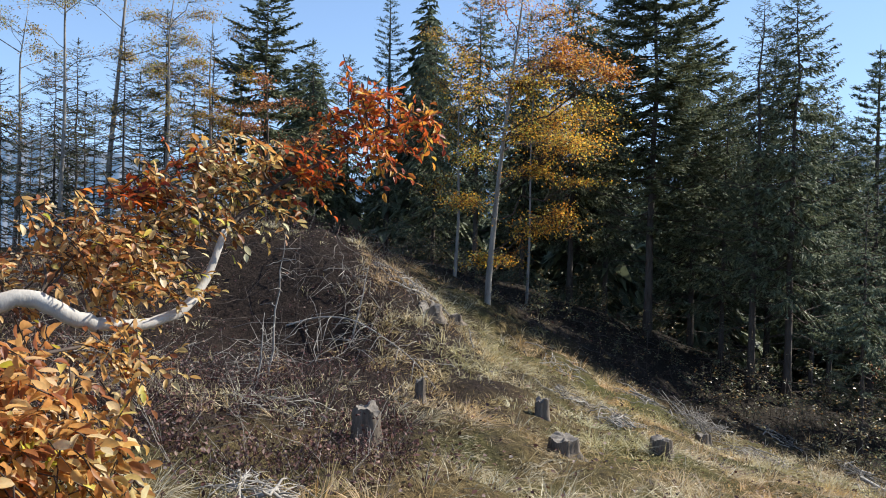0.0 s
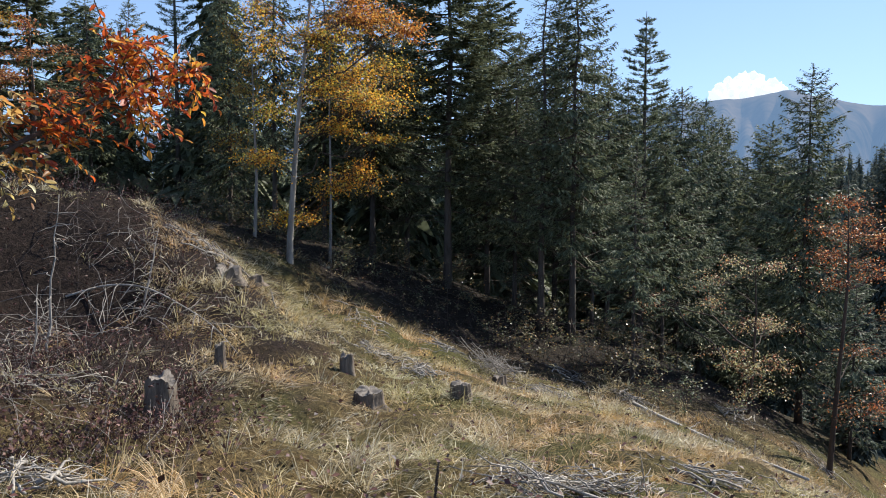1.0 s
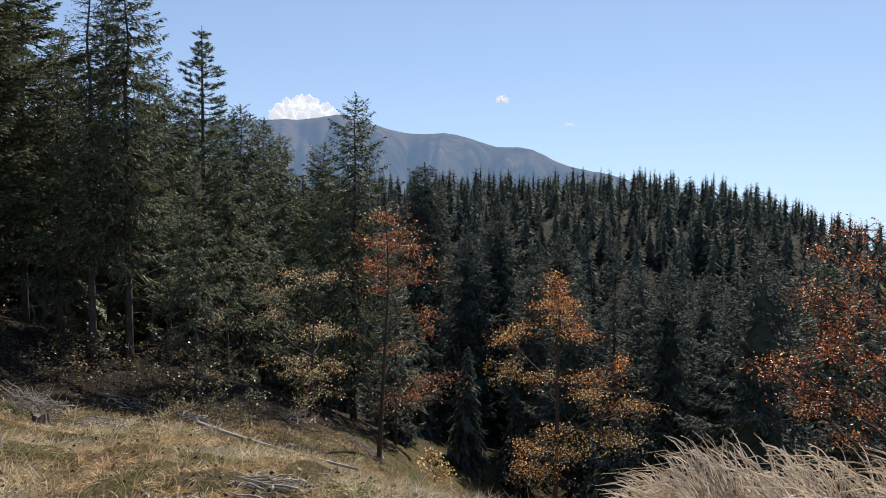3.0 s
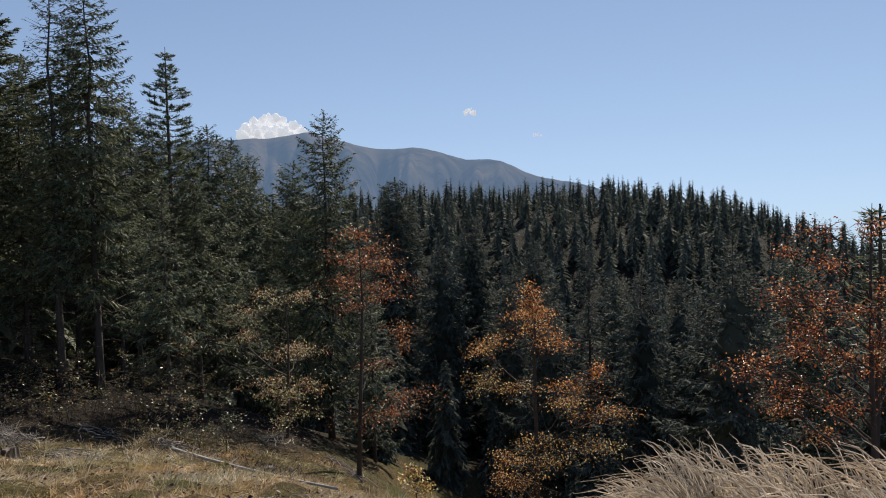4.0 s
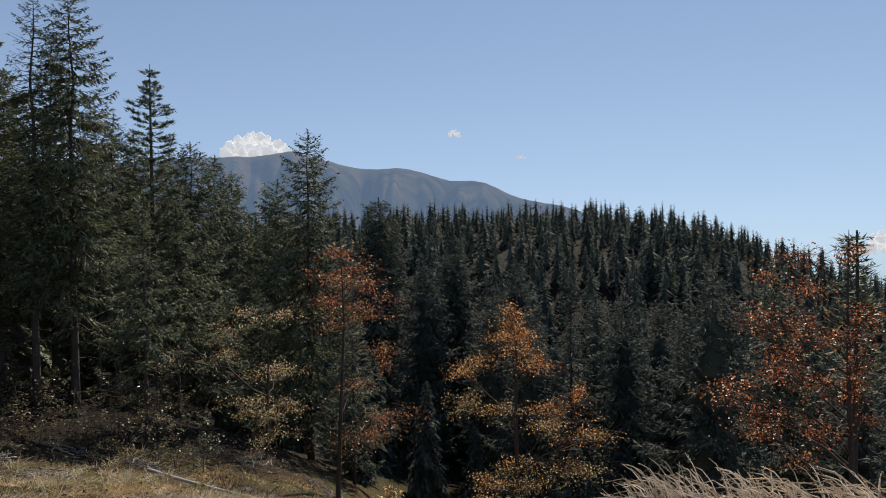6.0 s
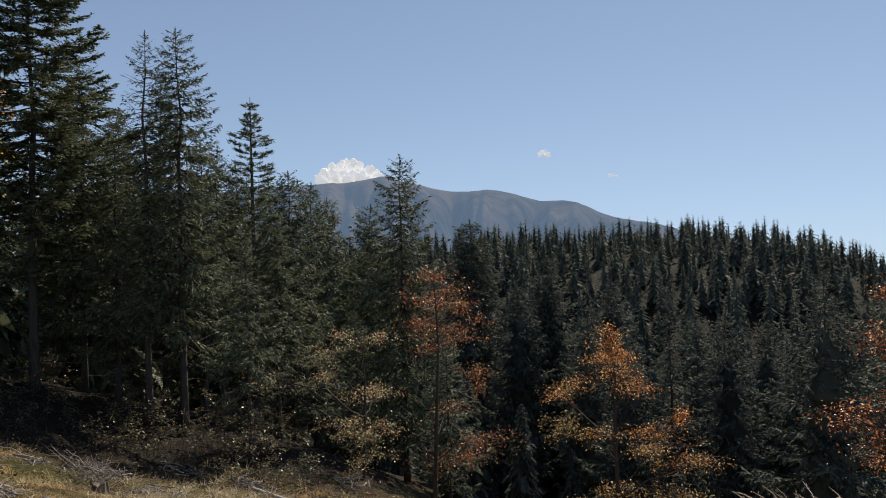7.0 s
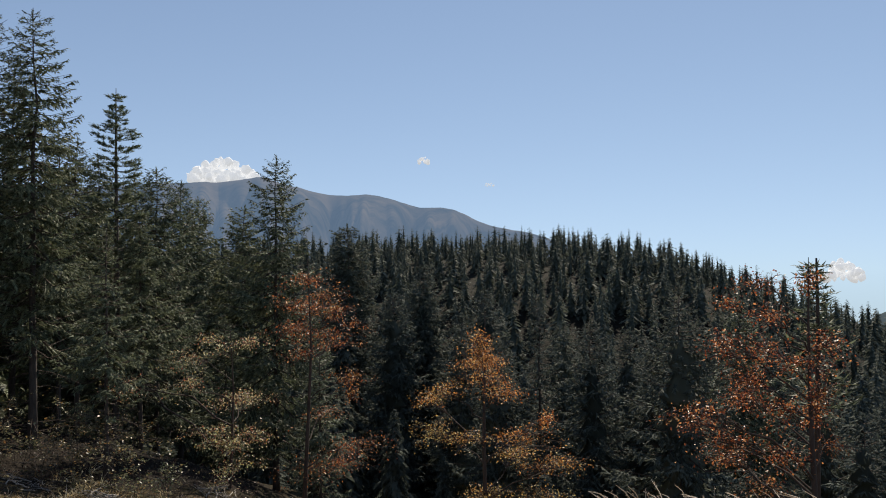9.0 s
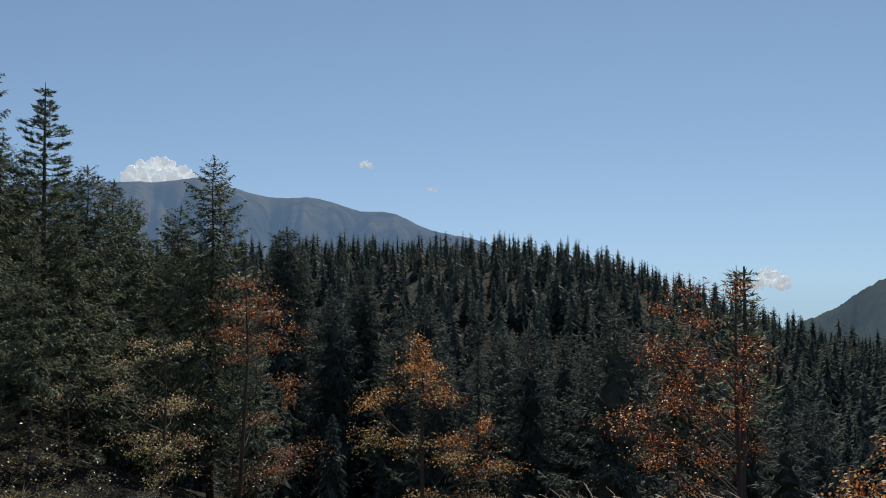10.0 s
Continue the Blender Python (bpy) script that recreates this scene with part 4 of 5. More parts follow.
leafy_tree("beech_tree", -43.2, 25, [(-0.3, -0.4), (-0.2, 4), (0.0, 8.0), (-0.1, 11.0)],
           [(-0.28, 10.34, 0.64, 0.30, 160), (0.19, 9.96, 0.49, 0.26, 130), (-0.47, 9.68, 0.76, 0.26, 170), (0.19, 9.39, 0.60, 0.26, 190), (0.57, 8.92, 0.49, 0.30, 150), (-0.19, 8.83, 0.76, 0.26, 190), (0.28, 8.45, 0.76, 0.26, 190),
            (1.04, 8.73, 0.30, 0.15, 50), (0.66, 8.07, 0.49, 0.19, 100), (-0.28, 8.17, 0.57, 0.23, 120), (0.94, 7.22, 0.53, 0.26, 150), (1.04, 6.65, 0.30, 0.30, 80), (0.76, 5.14, 0.76, 0.34, 190), (0.28, 5.52, 0.57, 0.26, 120),
            (-0.09, 4.20, 0.76, 0.38, 130), (0.66, 4.20, 0.57, 0.26, 100)],
           0.062, (BARK_DARK, BARK_DARK, RUST), 14, "rust-brown beech leaning against a spruce", 0.10, 0.9, 2.3, ref=(11.0, 1.2), wide=1.35)
leafy_tree("beech_tree", -37.4, 26, [(-0.2, -0.4), (0, 4), (0.1, 7.0), (0.0, 9.0)],
           [(-0.98, 8.41, 0.59, 0.31, 150), (-1.08, 7.82, 0.39, 0.28, 110), (0.39, 8.71, 0.51, 0.24, 120), (-0.49, 8.61, 0.51, 0.20, 100), (0.00, 6.84, 0.71, 0.20, 120), (0.39, 6.25, 0.88, 0.24, 230), (-0.20, 5.95, 0.88, 0.24, 200),
            (0.59, 5.86, 0.59, 0.20, 120), (0.00, 5.36, 0.71, 0.20, 200), (-0.49, 5.27, 0.39, 0.16, 80), (0.39, 4.87, 0.51, 0.20, 100), (-0.10, 4.28, 0.47, 0.24, 90), (-2.55, 7.13, 0.47, 0.31, 120), (-2.36, 7.62, 0.31, 0.24, 60)],
           0.066, (BARK_DARK, BARK_DARK, PALE_LEAF), 15, "young beech with pale yellow and pinkish leaves", 0.08, 0.9, 2.3, ref=(9.0, -4.0), wide=1.4)
leafy_tree("birch_tree", 23.9, 30, [(-0.1, -0.6), (0.0, 2.5), (0.25, 5.5), (0.5, 9.0), (0.6, 11.5)],
           [(-0.11, 8.73, 1.13, 0.45, 160), (1.27, 7.71, 0.82, 0.36, 130), (0.73, 6.80, 0.68, 0.32, 120), (1.88, 6.12, 0.82, 0.32, 150), (1.35, 4.88, 0.68, 0.27, 110), (0.57, 4.20, 0.82, 0.27, 150), (2.20, 6.92, 0.57, 0.27, 80),
            (2.69, 5.56, 0.57, 0.27, 80), (-1.22, 7.82, 0.91, 0.32, 60), (0.5, 10.5, 0.9, 0.6, 120)],
           0.066, (BARK_BIRCH, BARK_BEECH, GOLD), 16, "thin tall birch with few remaining yellow leaves", 0.12, 0.7, 6.5, ref=(0.0, 0.2))
leafy_tree("birch_tree", 17.4, 28, [(0, -0.6), (0.1, 2.5), (0.0, 5.0), (0.1, 7.4)],
           [(-0.35, 5.50, 0.55, 0.30, 110), (0.53, 4.02, 0.85, 0.30, 160), (-0.31, 3.81, 0.63, 0.25, 120), (1.35, 5.19, 0.63, 0.25, 60), (-0.50, 2.96, 0.55, 0.21, 60), (0.97, 3.49, 0.63, 0.21, 110), (-0.12, 4.76, 0.53, 0.21, 80)],
           0.066, (BARK_BIRCH, BARK_BEECH, GOLD), 17, "young birch with yellow autumn leaves", 0.08, 0.6, 6.0, ref=(0.0, 0.4))
leafy_tree("beech_tree", 13.4, 27, [(0, -0.6), (0.1, 2.5), (0.0, 5.2)],
           [(-0.43, 4.69, 0.73, 0.29, 110), (0.10, 3.98, 0.92, 0.29, 150), (0.94, 3.27, 0.82, 0.29, 140), (-0.49, 3.06, 0.82, 0.24, 110), (-0.90, 3.16, 0.82, 0.20, 90), (0.70, 4.39, 0.82, 0.24, 100), (1.35, 2.96, 0.53, 0.16, 60)],
           0.085, (BARK_DARK, BARK_DARK, RUST), 18, "small beech with reddish brown leaves under firs", 0.08, 0.6, 2.0, ref=(0.0, 0.5))
leafy_tree("beech_sapling", -46.9, 13, [(0, -0.2), (0, 1.0)], [(0, 0.9, 0.2, 0.12, 110), (-0.12, 0.65, 0.2, 0.1, 90), (0.15, 0.7, 0.2, 0.1, 90), (0, 0.45, 0.25, 0.1, 90)], 0.06, (BARK_DARK, BARK_DARK, TAN), 19, "small pale beech sapling at the slope's edge", 0.012, 0.12, 1.0)
leafy_tree("beech_sapling", -86.8, 8.0, [(0, -0.2), (0.05, 1.0), (0.1, 2.0)], [(0.15, 2.0, 0.25, 0.12, 150), (-0.15, 1.8, 0.25, 0.12, 150), (0.3, 1.65, 0.3, 0.12, 170), (-0.35, 1.55, 0.25, 0.12, 150), (0.0, 1.45, 0.3, 0.12, 170), (0.4, 1.25, 0.3, 0.12, 150), (-0.3, 1.2, 0.3, 0.12, 160), (0.1, 1.0, 0.35, 0.12, 150)], 0.045, (BARK_DARK, BARK_DARK, ORANGE), 20, "low orange-leaved beech bush on the steep slope", 0.02, 0.3, 1.0, ref=(2.1, -10.2))


# the beech whose pale limb reaches across the start of the walk
def at(az, el, d):
    return np.array([-math.sin(radians(az)) * math.cos(radians(el)) * d, math.cos(radians(az)) * math.cos(radians(el)) * d, EYE + math.sin(radians(el)) * d])


def smooth_line(pts, k):
    pts = np.asarray(pts, float)
    t = np.arange(len(pts))
    u = np.linspace(0, len(pts) - 1, k)
    i = np.clip(u.astype(int), 0, len(pts) - 2)
    f = (u - i)[:, None]
    p0, p1, p2, p3 = (pts[np.clip(i + o, 0, len(pts) - 1)] for o in (-1, 0, 1, 2))
    return 0.5 * (2 * p1 + (p2 - p0) * f + (2 * p0 - 5 * p1 + 4 * p2 - p3) * f ** 2 + (3 * p1 - p0 - 3 * p2 + p3) * f ** 3)


def near_beech():
    rng = np.random.default_rng(21)
    foot = np.array([*polar(43, 2.5), 0.0])
    foot[2] = float(ground_z(foot[0], foot[1]))
    ob = new("overhanging_beech")
    ob.location = foot
    trunk = Geo()
    tp = smooth_line([(0, 0, -0.3), (0.03, 0, 0.6), (0.0, 0.03, 1.3), (-0.03, 0.04, 2.2), (0, 0, 3.4)], 16)
    trunk.tube(tp, 0.09 - 0.05 * np.linspace(0, 1, 16), 12)
    part("trunk", trunk, BARK_PALE, ob, smooth=True)
    limb = Geo()
    pts = [foot + tp[5]] + [at(*p) for p in [(34.3, -6.0, 2.25), (30.6, -5.3, 2.20), (28.0, -5.0, 2.20), (25.2, -4.4, 2.20), (22.6, -5.6, 2.20), (20.0, -6.1, 2.25), (16.9, -5.4, 2.30), (15.3, -3.1, 2.35), (14.3, -0.1, 2.40)]]
    lp = smooth_line(pts, 44)
    r = np.interp(np.linspace(0, 1, 44), [0, 0.2, 0.35, 0.45, 0.6, 0.8, 1], [0.038, 0.027, 0.023, 0.021, 0.017, 0.013, 0.009])
    r = r * (1 + 0.05 * np.sin(np.linspace(0, 25, 44)) + rng.normal(0, 0.03, 44))
    lp[6:40] += rng.normal(0, 0.002, (34, 3))
    limb.tube(lp - foot, r, 12)
    part("pale_limb", limb, BARK_PALE, ob, "smooth pale grey bent limb", smooth=True)
    twig = Geo()
    tw = smooth_line([at(*p) for p in [(14.3, -0.1, 2.40), (11.4, 2.7, 2.50), (8.1, 4.7, 2.60), (4.7, 6.9, 2.70), (0.6, 8.1, 2.75)]], 16)
    twig.tube(tw - foot, 0.009 - 0.007 * np.linspace(0, 1, 16), 6)
    part("dark_twig", twig, BARK_DARK, ob, "thin dark leafy twig")
    low = Geo()
    lows = [smooth_line([foot + (0, 0, 0.5), at(32, -14, 1.9), at(27, -12, 1.7), at(21, -11.5, 1.75)], 14), smooth_line([foot + (0, 0, 0.3), at(33, -20, 1.8), at(27, -17, 1.62), at(19, -15.5, 1.75)], 14), smooth_line([foot + (0, 0, 0.8), at(31, -10, 1.85), at(26, -8, 1.8), at(22, -7.2, 2.0)], 14)]
    for l in lows:
        low.tube(l - foot, 0.010 - 0.007 * np.linspace(0, 1, 14), 6)
    part("low_branch", low, BARK_DARK, ob, "thin leafy lower branches")
    upper = [(6.0, 9.4, 2.75, 0.05, 10, 1), (4.3, 8.5, 2.75, 0.09, 26, 1), (2.1, 7.7, 2.75, 0.07, 18, 1), (6.4, 6.7, 2.7, 0.09, 26, 1), (4.2, 5.9, 2.65, 0.08, 20, 1), (8.5, 4.7, 2.6, 0.08, 18, 1), (10.6, 4.0, 2.55, 0.08, 14, 1),
             (13.0, 4.1, 2.5, 0.09, 24, 0), (15.1, 4.0, 2.5, 0.09, 26, 0), (16.9, 4.3, 2.5, 0.05, 10, 1), (15.9, 2.5, 2.45, 0.1, 26, 0), (19.0, 2.4, 2.45, 0.06, 14, 1), (20.1, 2.1, 2.4, 0.05, 12, 1), (17.8, 0.6, 2.4, 0.11, 26, 0)]
    upper += [(20.9, 0.1, 2.4, 0.11, 24, 0), (23.5, 0.0, 2.4, 0.08, 16, 0), (18.9, -1.5, 2.35, 0.11, 30, 0), (22.0, -1.5, 2.35, 0.11, 30, 0), (24.2, -1.6, 2.3, 0.09, 18, 0), (16.9, -3.1, 2.35, 0.07, 14, 0), (20.0, -3.5, 2.3, 0.1, 24, 0), (28.7, -3.0, 2.3, 0.1, 20, 0),
              (26.6, -3.6, 2.3, 0.08, 14, 0), (13.8, 0.7, 2.45, 0.06, 12, 0), (11.3, 1.6, 2.5, 0.06, 10, 0), (21.1, -7.6, 2.2, 0.09, 24, 0), (19.6, -8.4, 2.2, 0.06, 12, 0), (30.0, -3.5, 2.2, 0.1, 12, 0)]
    lower = [(29.9, -8.8, 1.7, 0.07, 22, 0), (27.6, -9.3, 1.7, 0.08, 22, 0), (24.8, -7.9, 1.8, 0.07, 14, 0), (28.5, -11.4, 1.65, 0.1, 34, 0), (25.4, -11.3, 1.7, 0.1, 30, 0), (22.2, -11.1, 1.75, 0.06, 16, 0), (29.8, -13.9, 1.6, 0.1, 34, 0), (26.8, -14.2, 1.65, 0.11, 38, 0),
             (23.6, -14.0, 1.7, 0.1, 30, 0), (21.0, -13.5, 1.75, 0.05, 10, 0), (28.8, -16.8, 1.6, 0.11, 40, 0), (25.3, -17.2, 1.6, 0.11, 38, 0), (22.1, -16.8, 1.65, 0.09, 26, 0), (19.4, -17.4, 1.7, 0.05, 12, 0), (17.7, -15.4, 1.8, 0.03, 4, 0), (30.4, -17.6, 1.55, 0.1, 24, 0)]
    wood_pts = np.concatenate([lp, tw] + lows)
    leaves, red, twigs = Geo(), Geo(), Geo()
    for az, el, d, r, count, tone in upper + lower:
        c = at(az, el, d)
        near = wood_pts[np.argmin(np.linalg.norm(wood_pts - c, axis=1))]
        twigs.tube(curve_pts(near, c, 0.02, 5, rng, 0.06) - foot, [0.004, 0.0035, 0.003, 0.0025, 0.0015], 4, False)
        for t_ in range(max(2, int(count * (0.85 if d < 2 else 0.90)))):
            away = rng.normal(0, 0.7, 3) + [0.55, -0.1, -0.05]
            away /= np.linalg.norm(away)
            ln_t = rng.uniform(0.09, 0.19)
            p0 = c + rng.normal(0, 0.5, 3) * [r, r * 1.3, r * 0.8] - away * ln_t * 0.5
            bow = np.array([0, 0, -0.25 * ln_t])
            k = rng.integers(8, 13)
            u = np.linspace(0.12, 1, k)
            p = p0 + away * (u * ln_t)[:, None] + bow * (u ** 2)[:, None]
            twigs.tube(np.array([p0, p[k // 2], p[-1]]) - foot, [0.0018, 0.0013, 0.0007], 3, False)
            side = np.cross(away, rng.normal(0, 0.35, 3) + [0, 0, 1])
            side /= np.linalg.norm(side) + 1e-9
            sg = np.where(np.arange(k) % 2, 1, -1)[:, None]
            al = away * 0.75 + side * sg * 0.8 + rng.normal(0, 0.28, (k, 3)) - [0, 0, 0.25]
            al[-1] = away - [0, 0, 0.3]
            up = np.cross(away, side) * np.sign(np.cross(away, side)[2] + 1e-6) + rng.normal(0, 0.35, (k, 3))
            ln = rng.uniform(0.024, 0.042, k) * (0.80 if d > 2 else 1.0)
            (red if tone else leaves).scatter(LEAF_V, LEAF_F, p - foot, al, up, np.stack([ln, ln * rng.uniform(0.6, 0.9, k), ln * rng.uniform(0.4, 2.4, k)], -1))
    tagged(part("branchwork", twigs, BARK_DARK, ob), kind="stuff")
    part("crown", leaves, NEAR_LEAF, ob)
    part("red_crown", red, RED_LEAF, ob, "flame-red and orange leaves at the twig's end")
    tagged(ob, "beech with a bent pale limb and orange leaves", "tree")


near_beech()


# ---------------------------------------------------------------- hillside growth
def spot(az, el):
    """Where a downward line of sight from the walk's middle meets the ground."""
    d = np.linspace(2.5, 60, 2301)
    x, y = -math.sin(radians(az)) * d, math.cos(radians(az)) * d
    below = EYE + d * math.tan(radians(el)) <= ground_z(x, y)
    i = int(np.argmax(below)) if below.any() else len(d) - 1
    return float(x[i]), float(y[i])


def on_ground(x, y, up=0.0):
    return np.array([x, y, float(ground_z(x, y)) + up])


BLADE_V = [(0, 0.5, 0), (0, -0.5, 0), (0.55, 0.36, 0.0), (0.55, -0.36, 0.0), (1, 0, -0.25)]


def blades(geo, pos, along, up, length, width):
    """Bent grass blades: a quad and a tip."""
    n = len(pos)
    size = np.stack([length, width, length], -1)
    start = geo.n
    geo.scatter(BLADE_V, [(0, 2, 3, 1)], pos, along, up, size)
    k = np.arange(n)[:, None] * 5 + start
    geo.f.setdefault(3, []).append(np.concatenate([k + 2, k + 4, k + 3], 1))


def hill_grass():
    """Short thin turf, and over it tussocks whose blades arch outwards."""
    rng = np.random.default_rng(31)
    geo = Geo()
    for n, count, reach, lo, hi, wide in ((3200, 11, 0.09, 0.06, 0.2, (0.005, 0.009)), (5200, 31, 0.085, 0.14, 0.42, (0.0045, 0.009))):
        r = np.sqrt(rng.uniform(4.5 ** 2, 25 ** 2, n)) * rng.uniform(0.7, 1, n)
        az = np.where(rng.random(n) < 0.2, rng.uniform(-54, -30, n), rng.uniform(-60, 34, n))
        x, y = -np.sin(np.radians(az)) * r, np.cos(np.radians(az)) * r
        bramble = (az > 3 + (r - 9) * 0.4) & (r > 7.5)
        wood_edge = (az < -8) & (r > 21.0)
        bank = (az > 6.5) & (az < 19) & (r > 12.8) & (r < 18) & (rng.random(n) < 0.85)
        bare = np.sin(x * 3.1 + 1.3 * np.sin(y * 1.7)) * np.sin(y * 3.7 + x * 0.9) > 0.3
        keep = (r > 4.6) & ~bank & ~(bramble & (rng.random(n) < np.where(np.sin(1.3 * x + 0.5) * np.sin(1.1 * y) > 0.25, 0.2, 0.62))) & ~(wood_edge & (rng.random(n) < np.where(az < -26, 0.45, 0.85))) & ~(bare & (rng.random(n) < 0.3))
        x, y = x[keep], y[keep]
        m = len(x)
        wind = np.stack([0.55 * np.sin(0.9 * x + 0.7 * y) + 0.35, -0.45 + 0.5 * np.sin(1.1 * y - 0.6 * x), np.zeros(m)], -1) + rng.normal(0, 0.4, (m, 3)) * [1, 1, 0]
        tall = (0.8 + 0.35 * np.sin(0.8 * x - 1.1 * y) * np.sin(0.5 * y + 0.4)) * rng.uniform(0.5, 1.35, m)
        size = rng.uniform(0.5, 1.5, m)
        for k in range(count):
            sx, sy = rng.normal(0, 1, m), rng.normal(0, 1, m)
            px, py = x + reach * size * sx, y + reach * size * sy
            p = np.stack([px, py, ground_z(px, py) - 0.02], -1)
            al = wind * 0.75 + np.stack([sx, sy, 0 * x], -1) * 0.55
            al[:, 2] = rng.uniform(0.1, 0.95, m)
            ln = rng.uniform(lo, hi, m) * tall
            blades(geo, p, al, rng.normal(0, 0.3, (m, 3)) + [0, -0.2, 1], ln, rng.uniform(*wide, m) * (0.6 + np.hypot(x, y) / 13))
    tagged(new("hill_grass", geo.mesh("hill_grass", GRASS)), "dry straw-coloured and greenish tussock grass", "grass", kind="stuff")


hill_grass()


def feather_grass():
    rng = np.random.default_rng(32)
    geo, low = Geo(), Geo()
    n = 2000
    az = rng.uniform(-91, -57, n)
    lo = np.interp(az, [-90, -75, -60, -49], [4.1, 4.2, 5.4, 7.0])
    hi = np.interp(az, [-90, -75, -60, -49], [6.0, 6.2, 7.4, 8.6])
    d = rng.uniform(lo, hi)
    tuft = rng.integers(0, n, n) // 9 * 9  # stems stand in tufts
    az, d = az[tuft] + rng.normal(0, 0.5, n), d[tuft] + rng.normal(0, 0.05, n)
    x, y = -np.sin(np.radians(az)) * d, np.cos(np.radians(az)) * d
    z = ground_z(x, y)
    sideways = np.stack([-np.cos(np.radians(az)), -np.sin(np.radians(az)), 0 * az], -1)
    k = 9
    s = np.linspace(0, 1, k)
    h = rng.uniform(0.45, 1.05, n) * np.interp(az, [-88, -72, -66, -63, -60, -57], [0.95, 0.95, 0.95, 0.70, 0.34, 0.10])
    bend = rng.uniform(0.2, 0.62, n)
    dirs = sideways * rng.uniform(0.3, 1.1, n)[:, None] + rng.normal(0, 0.3, (n, 3)) * [1, 1, 0]
    pts = np.stack([x, y, z], -1)[:, None] + dirs[:, None] * (h * bend)[:, None, None] * (s ** 2.3)[None, :, None]
    pts[:, :, 2] += h[:, None] * (s - 0.62 * bend[:, None] * s ** 5)[...] - 0.02
    plume = Geo()
    stem_w = 0.0019 * (1 - 0.5 * s)
    plume_w = 0.0042 * np.sin(np.pi * np.clip((s - 0.42) / 0.6, 0, 1)) ** 0.7 + 0.0009
    for turn in (0, 1):
        w = np.cross(np.gradient(pts, axis=1), [0.3, 0.9, 0.2] if turn else [0.9, -0.2, 0.5])
        w /= np.linalg.norm(w, axis=2, keepdims=True) + 1e-9
        for g, wid, lo_k, hi_k in ((geo, stem_w, 0, 5), (plume, plume_w, 4, k)):
            kk = hi_k - lo_k
            q = pts[:, lo_k:hi_k]
            v = np.stack([q + w[:, lo_k:hi_k] * wid[None, lo_k:hi_k, None], q - w[:, lo_k:hi_k] * wid[None, lo_k:hi_k, None]], 2).reshape(-1, 3)
            i = (np.arange(n)[:, None] * kk + np.arange(kk - 1)[None])[..., None] * 2
            g.add(v, np.concatenate([i, i + 1, i + 3, i + 2], -1).reshape(-1, 4))
    for q in range(10):  # spikelets of the plumes
        j = rng.integers(4, k - 1, n)
        f = rng.random(n)[:, None]
        p = pts[np.arange(n), j] * (1 - f) + pts[np.arange(n), j + 1] * f
        al = pts[np.arange(n), j + 1] - pts[np.arange(n), j]
        al = al / (np.linalg.norm(al, axis=1, keepdims=True) + 1e-9) + rng.normal(0, 0.4, (n, 3))
        ln = rng.uniform(0.014, 0.034, n)
        plume.scatter(LEAFS_V, LEAFS_F, p, al, rng.normal(0, 1, (n, 3)), np.stack([ln, ln * 0.25, ln], -1))
    tagged(new("feather_grass_stems", geo.mesh("feather_grass_stems", GRASS)), "straw-coloured stems of tall grass on the slope's brow", "grass", kind="stuff")
    tagged(new("feather_grass", plume.mesh("feather_grass", PLUME)), "tall pale feathery grass bending over the slope's brow", "grass", kind="stuff")
    m = 7000
    az = rng.uniform(-92, -57, m)
    d = rng.uniform(np.interp(az, [-92, -75, -60, -46], [3.0, 3.4, 5.0, 7.0]), np.interp(az, [-92, -75, -60, -46], [6.0, 6.2, 8.2, 9.5]))
    x, y = -np.sin(np.radians(az)) * d, np.cos(np.radians(az)) * d
    p = np.stack([x, y, ground_z(x, y) - 0.02], -1)
    al = rng.normal(0, 0.45, (m, 3)) + [-0.3, 0.15, 0]
    al[:, 2] = rng.uniform(0.5, 1.0, m)
    blades(low, p, al, rng.normal(0, 0.5, (m, 3)) + [0.2, -0.2, 0.4], rng.uniform(0.15, 0.34, m), rng.uniform(0.005, 0.009, m))
    tagged(new("straw_grass", low.mesh("straw_grass", GRASS)), "thick straw-yellow grass on the near bank", "grass", kind="stuff")


feather_grass()


